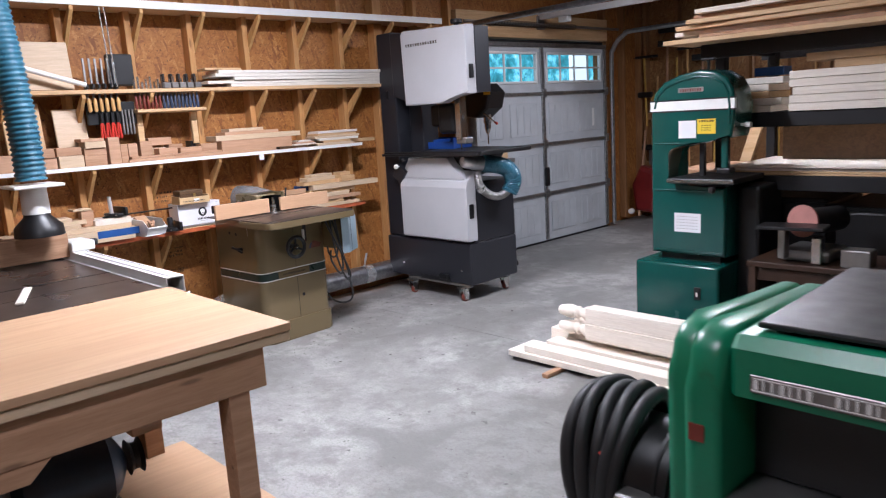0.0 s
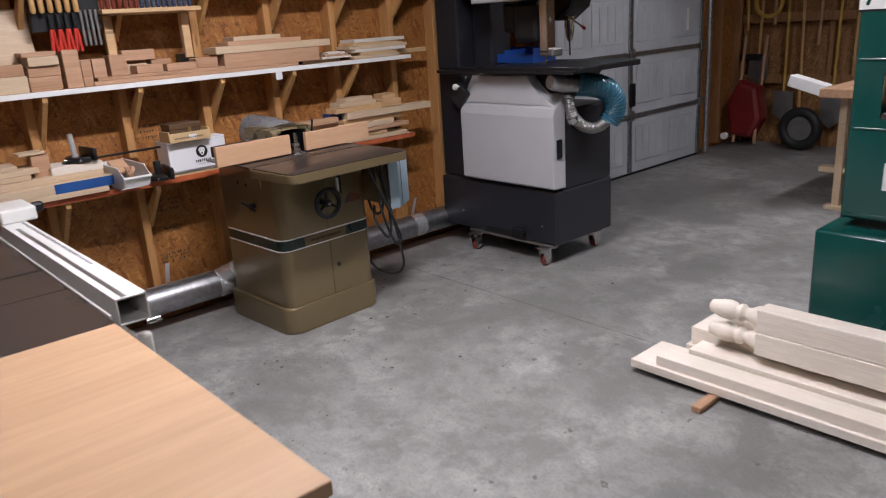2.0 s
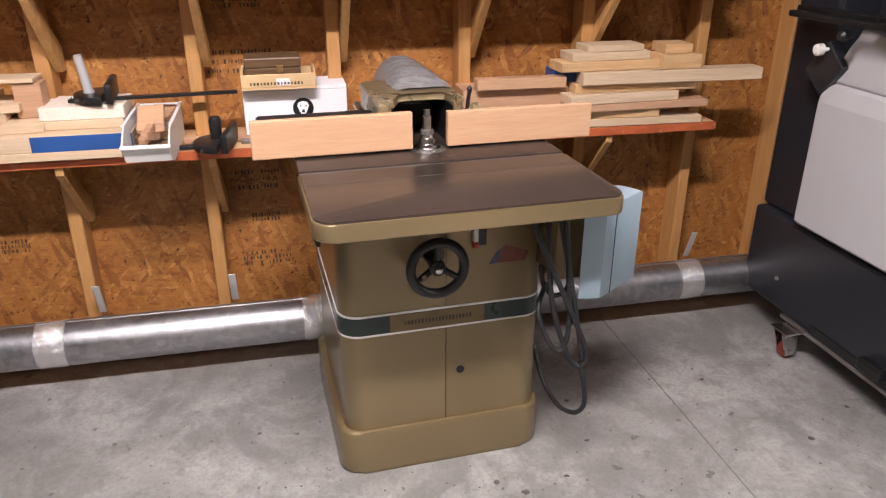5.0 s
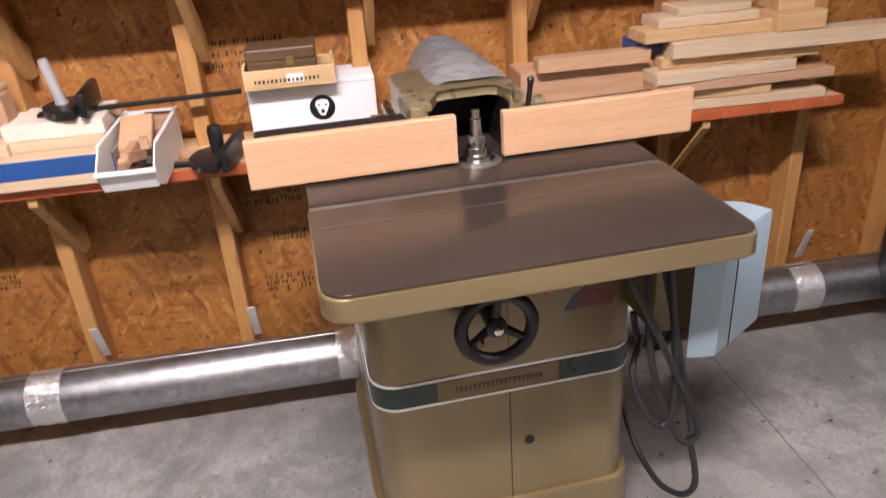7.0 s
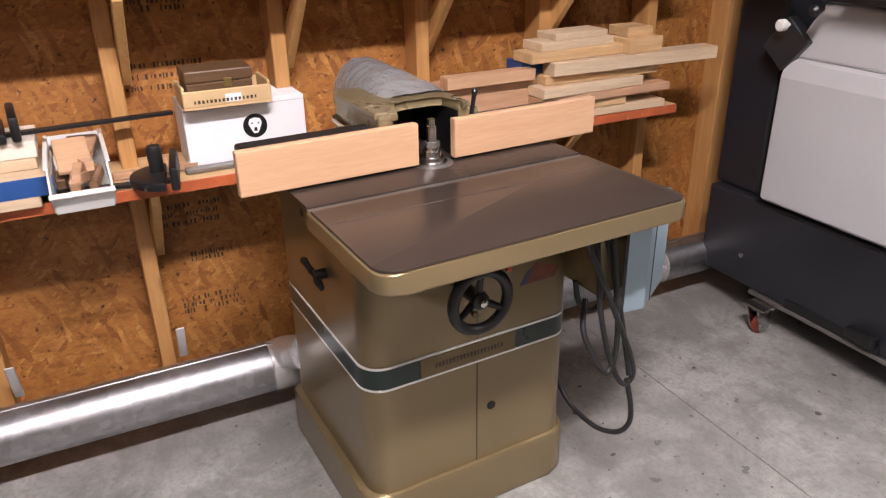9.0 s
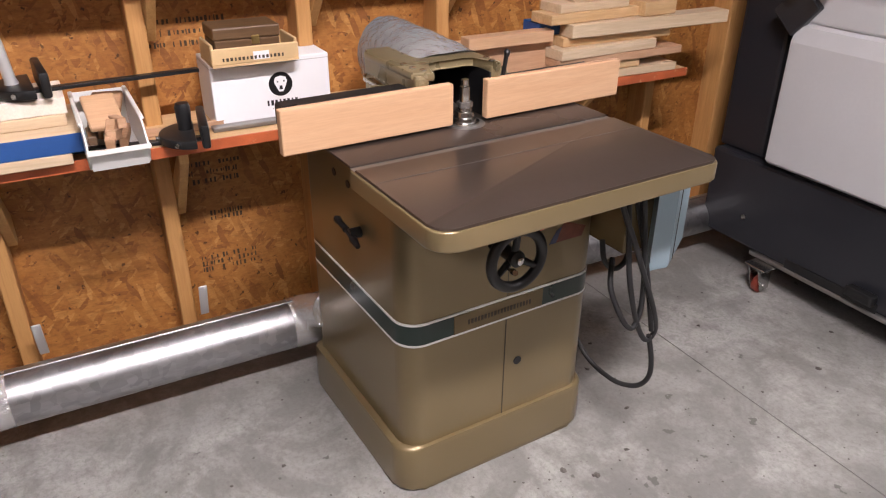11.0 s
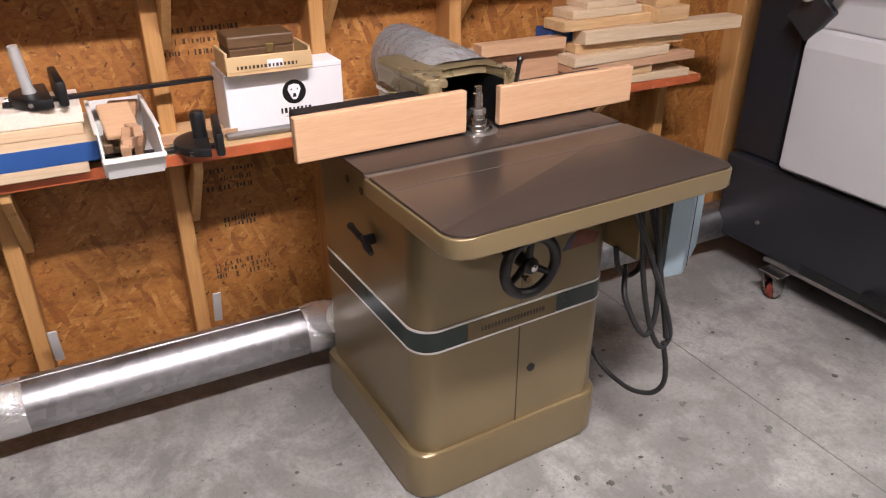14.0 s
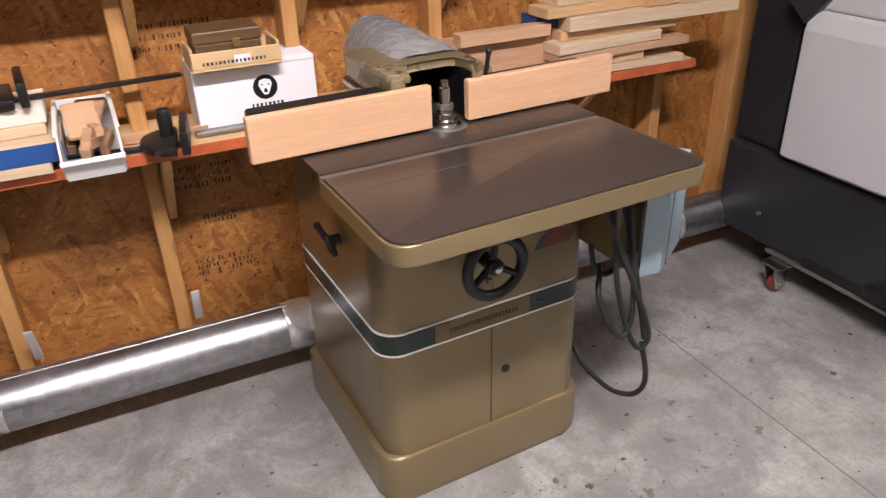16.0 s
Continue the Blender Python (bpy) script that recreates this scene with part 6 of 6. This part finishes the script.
# ---- things on the second shelf ----
for y0, y1, h in ((0.35, 0.7, 0.18), (0.75, 1.2, 0.12), (1.25, 1.50, 0.10)):
    shelf_board(-4.90, 0.2, y0, y1, S2, h, CHERRY, "pinkish-brown sawn block on the shelf")
for y0, y1, z0, th in ((1.52, 1.69, 0, 0.068), (1.70, 1.845, 0, 0.072), (1.85, 1.985, 0, 0.062), (1.53, 1.68, 0.069, 0.055), (1.695, 1.84, 0.073, 0.05), (1.855, 1.99, 0.063, 0.045), (1.86, 1.985, 0.109, 0.04), (1.84, 1.98, 0.150, 0.02)):
    shelf_board(-4.90 + pr.uniform(-0.01, 0.01), 0.17, y0, y1, S2 + z0, th, (CHERRY, PLY_ROUGH, PALE_Y, CHERRY)[int(y0 * 100) % 4], "pinkish-brown sawn block stacked on the shelf")
shelf_board(-4.90, 0.10, 2.005, 2.075, S2, 0.17, CHERRY, "upright pinkish wood block on the shelf")
shelf_board(-4.91, 0.10, 2.08, 2.125, S2, 0.12, PLY_ROUGH, "upright brown wood block on the shelf")
solo("leaning_panel", box(-5.03, -5.015, 1.74, 1.93, S2 + 0.005, S2 + 0.36, 0.003, 1, None, 0, -8), PALE_Y, "pale curved plywood template leaning on the wall", "panel")
solo("leaning_panel", box(-5.0, -4.985, 1.45, 1.66, S2 + 0.005, S2 + 0.40, 0.003, 1, None, 0, -8), PINE_Y, "tan plywood template leaning on the wall", "panel")
shelf_board(-4.895, 0.16, 2.12, 3.22, S2, 0.018, CHERRY, "long thin pinkish board lying on the shelf")
shelf_board(-4.90, 0.15, 2.14, 2.78, S2 + 0.0185, 0.016, PLY_ROUGH, "long thin brown board lying on the shelf")
zz = S2 + 0.035
for i, (y0, w, h, m) in enumerate(((2.13, 0.06, 0.085, CHERRY), (2.20, 0.10, 0.05, PALE_Y), (2.21, 0.08, 0.095, PLY_ROUGH), (2.31, 0.11, 0.045, PALE_Y), (2.33, 0.13, 0.04, CHERRY), (2.44, 0.10, 0.06, PLY_ROUGH), (2.48, 0.16, 0.035, CHERRY), (2.60, 0.07, 0.075, BLACK), (2.63, 0.12, 0.05, PLY_ROUGH), (2.52, 0.2, 0.02, PALE_Y))):
    shelf_board(-4.91 - 0.09 * (i % 2), 0.08, y0, y0 + w, zz, h, m, "small wood block on the shelf" if m is not BLACK else "small black tool case on the shelf")
shelf_board(-4.99, 0.09, 2.30, 2.46, zz + 0.062, 0.05, CHERRY, "small wood block stacked on another")
shelf_board(-4.895, 0.17, 2.78, 3.36, S2 + 0.0185, 0.075, CHERRY, "thick pinkish timber block on the shelf")
shelf_board(-4.893, 0.15, 2.74, 3.44, S2 + 0.094, 0.036, PALE_Y, "pale planed board lying on a timber block")
shelf_board(-4.91, 0.14, 2.82, 3.26, S2 + 0.1305, 0.022, CHERRY, "pinkish board stacked on the shelf")
shelf_board(-4.92, 0.12, 2.86, 3.14, S2 + 0.153, 0.022, PALE_Y, "pale board stacked on the shelf")
shelf_board(-4.90, 0.12, 3.25, 3.50, S2 + 0.0005, 0.016, WALNUT, "thin dark board on the shelf")
z = S2 + 0.017
for i in range(3):
    shelf_board(-4.90, 0.12, 3.38 + 0.02 * i, 3.58 - 0.02 * i, z, 0.012, (WHITE_Y, CHERRY, WHITE_Y)[i], "thin offcut strip on the shelf")
    z += 0.0125
z = S2 + 0.0005
for i in range(6):
    shelf_board(-4.90 + pr.uniform(-0.015, 0.01), 0.15, 3.60 + pr.uniform(-0.02, 0.05), 3.98 + pr.uniform(-0.08, 0.04), z, 0.018, (PALE_Y, PINE_Y, WHITE_Y)[i % 3], "thin pale offcut stacked on the shelf", rz=pr.uniform(-2, 2))
    z += 0.0185
solo("wood_stick", box(-5.03, -5.0, 3.60, 4.25, S2 + 0.002, S2 + 0.03, 0.002, 1), PINE_Y, "thin pine stick at the back of the shelf", "stick")
solo("paper_tag", box(-4.884, -4.882, 3.06, 3.10, 1.205, 1.245, 0.001, 1), CARD, "white paper tag hung under the shelf edge", "tag")

# ---- third shelf: white boards, hand tools ----
z = S3
for i in range(5):
    shelf_board(-4.89 + pr.uniform(-0.01, 0.008), 0.2, 2.78 + pr.uniform(-0.08, 0.25), 4.32, z, 0.022, WHITE_Y, "long white-painted board lying on the shelf", "white boards on the shelf", pr.uniform(-0.5, 0.5), "white_board")
    z += 0.0235
shelf_board(-4.90, 0.12, 2.72, 3.0, z, 0.015, PINE_Y, "short pine offcut on the white boards")
solo("leaning_panel", box(-5.02, -5.005, 1.55, 1.88, S3 + 0.005, S3 + 0.30, 0.004, 1, None, 0, -8), PALE_Y, "pale plywood template on the upper shelf", "panel")
smooth(solo("white_pipe", rod((-4.92, 1.50, S3 + 0.16), (-4.90, 1.92, S3 + 0.03), 0.016, None, 14), BIN_WHITE, "white plastic pipe on the upper shelf", "pipe"))

GRIP_BLUE = paint("dark_blue_handle", (0.04, 0.055, 0.10), 0.4, 0, 0.2, 9)
trk = thing("chisel_rack", (-4.92, 2.46, 1.59), "timber chisel rack with rows of hand tools", "tool rack")
part("rack_shelf", box(-4.99, -4.88, 2.21, 2.69, 1.585, 1.605, 0.002, 1), PINE_Y, trk)
part("rack_back", box(-5.04, -4.992, 2.21, 2.69, 1.58, 1.714, 0.002, 1), PINE_Y, trk)
for y in (2.26, 2.64):
    part("rack_post", box(-5.02, -4.985, y - 0.02, y + 0.02, 1.36, 1.58, 0.002, 1), PINE_Y, trk)
for i in range(17):
    y = 2.23 + i * 0.0265
    c = thing("chisel", (-4.93, y, 1.606), "steel chisel standing in the rack" if i > 6 else "red-handled chisel standing in the rack", "chisel", "chisels in the rack")
    smooth(part("handle", lathe([(0, 0.008), (0.01, 0.011), (0.07, 0.009), (0.09, 0.006)], (-4.93, y, 1.607), (0, 0, 1), 10), RUST if i <= 6 else GRIP_BLUE, c))
    part("blade", box(-4.934, -4.926, y - 0.006, y + 0.006, 1.697, 1.80 + 0.02 * math.sin(i * 2.1), 0.001, 1), STEEL, c)
plane = thing("hand_planes", (-4.95, 2.5, S3), "grey iron hand planes in a row on the shelf", "hand plane")
for i in range(5):
    part("sole", box(-5.0, -4.90, 2.42 + i * 0.055, 2.465 + i * 0.055, S3 + 0.0005, S3 + 0.04, 0.006), DULL_STEEL, plane)
    part("tote", box(-4.99, -4.95, 2.433 + i * 0.055, 2.452 + i * 0.055, S3 + 0.041, S3 + 0.10, 0.008), BLACK, plane)
for i in range(6):
    y = 1.93 + i * 0.036
    c = thing("bar_clamp", (-4.92, y, 1.60), "steel bar clamp with a wooden handle", "clamp", "clamps hung on the wall")
    part("bar", box(-4.935, -4.925, y - 0.006, y + 0.006, 1.66, 1.93, 0.001, 1), DULL_STEEL, c)
    smooth(part("handle", lathe([(0, 0.008), (0.01, 0.013), (0.07, 0.012), (0.085, 0.007)], (-4.915, y, 1.60), (0, 0, 1), 12), BRACE, c))
    part("jaw", box(-4.95, -4.90, y - 0.009, y + 0.009, 1.745, 1.775, 0.003, 1), BLACK_IRON, c)
solo("tool_holster", box(-4.99, -4.93, 2.08, 2.24, 1.76, 1.96, 0.01), BLACK, "black tool holder on the upper shelf", "holder")
for i in range(4):
    y = 1.995 + i * 0.034
    p = thing("pliers", (-4.93, y, 1.43), "pliers with red grips hung on the wall", "pliers", "pliers hung on the wall")
    for s in (-0.008, 0.008):
        smooth(part("grip", rod((-4.93, y + s * 1.4, 1.43), (-4.93, y + s * 0.5, 1.53), 0.0085, 0.007, 10), RED, p))
    part("jaws", box(-4.94, -4.92, y - 0.010, y + 0.010, 1.531, 1.60, 0.004, 1), BLACK_IRON, p)
for i in range(4):
    y = 2.13 + i * 0.022
    solo("spanner", box(-4.94, -4.93, y - 0.007, y + 0.007, 1.45, 1.61, 0.003, 1), DULL_STEEL, "grey steel spanner hung on the wall", "spanner", "spanners hung on the wall")
solo("tool_board", box(-4.975, -4.945, 1.92, 2.22, 1.52, 1.66, 0.004), BLACK, "black backing board for pliers and clamps", "board")
for y in (2.08, 2.11):
    smooth(solo("steel_rod", rod((-4.90, y, 1.75), (-4.90, y - 0.02, 2.24), 0.005, None, 8), STEEL, "thin bright steel rod standing on the shelf", "rod"))

for ob in sorted(set(bpy.data.objects) - before, key=lambda o: o.name):
    if ob.parent is None:
        slide(ob, 0.05, 0.0)

# ---- grit and shavings on the slab ----
gr = random.Random(77)
bm = bmesh.new()
for i in range(420):
    x, y = gr.uniform(-4.75, -3.2), gr.uniform(1.5, 4.6)
    if gr.random() < 0.45:
        x, y = gr.gauss(-4.05, 0.16), gr.gauss(2.75, 0.45)
    if -4.83 < x < -4.22 and 2.59 < y < 3.21:
        continue
    r = gr.uniform(0.0012, 0.0045) if gr.random() < 0.93 else gr.uniform(0.006, 0.011)
    n = 6
    a0 = gr.uniform(0, 6.28)
    vs = [bm.verts.new((x + r * gr.uniform(0.6, 1.3) * math.cos(a0 + 6.283 * k / n), y + r * gr.uniform(0.6, 1.3) * math.sin(a0 + 6.283 * k / n), 0.0006)) for k in range(n)]
    top = bm.verts.new((x, y, 0.0006 + r * 0.35))
    for k in range(n):
        bm.faces.new((vs[k], vs[(k + 1) % n], top))
grit = part("floor_grit", bm, paint("dark_grit", (0.10, 0.09, 0.08), 0.8, 0, 0.4, 30))
tagged(grit, "dark grit and fine shavings scattered on the concrete", "grit", kind="stuff")
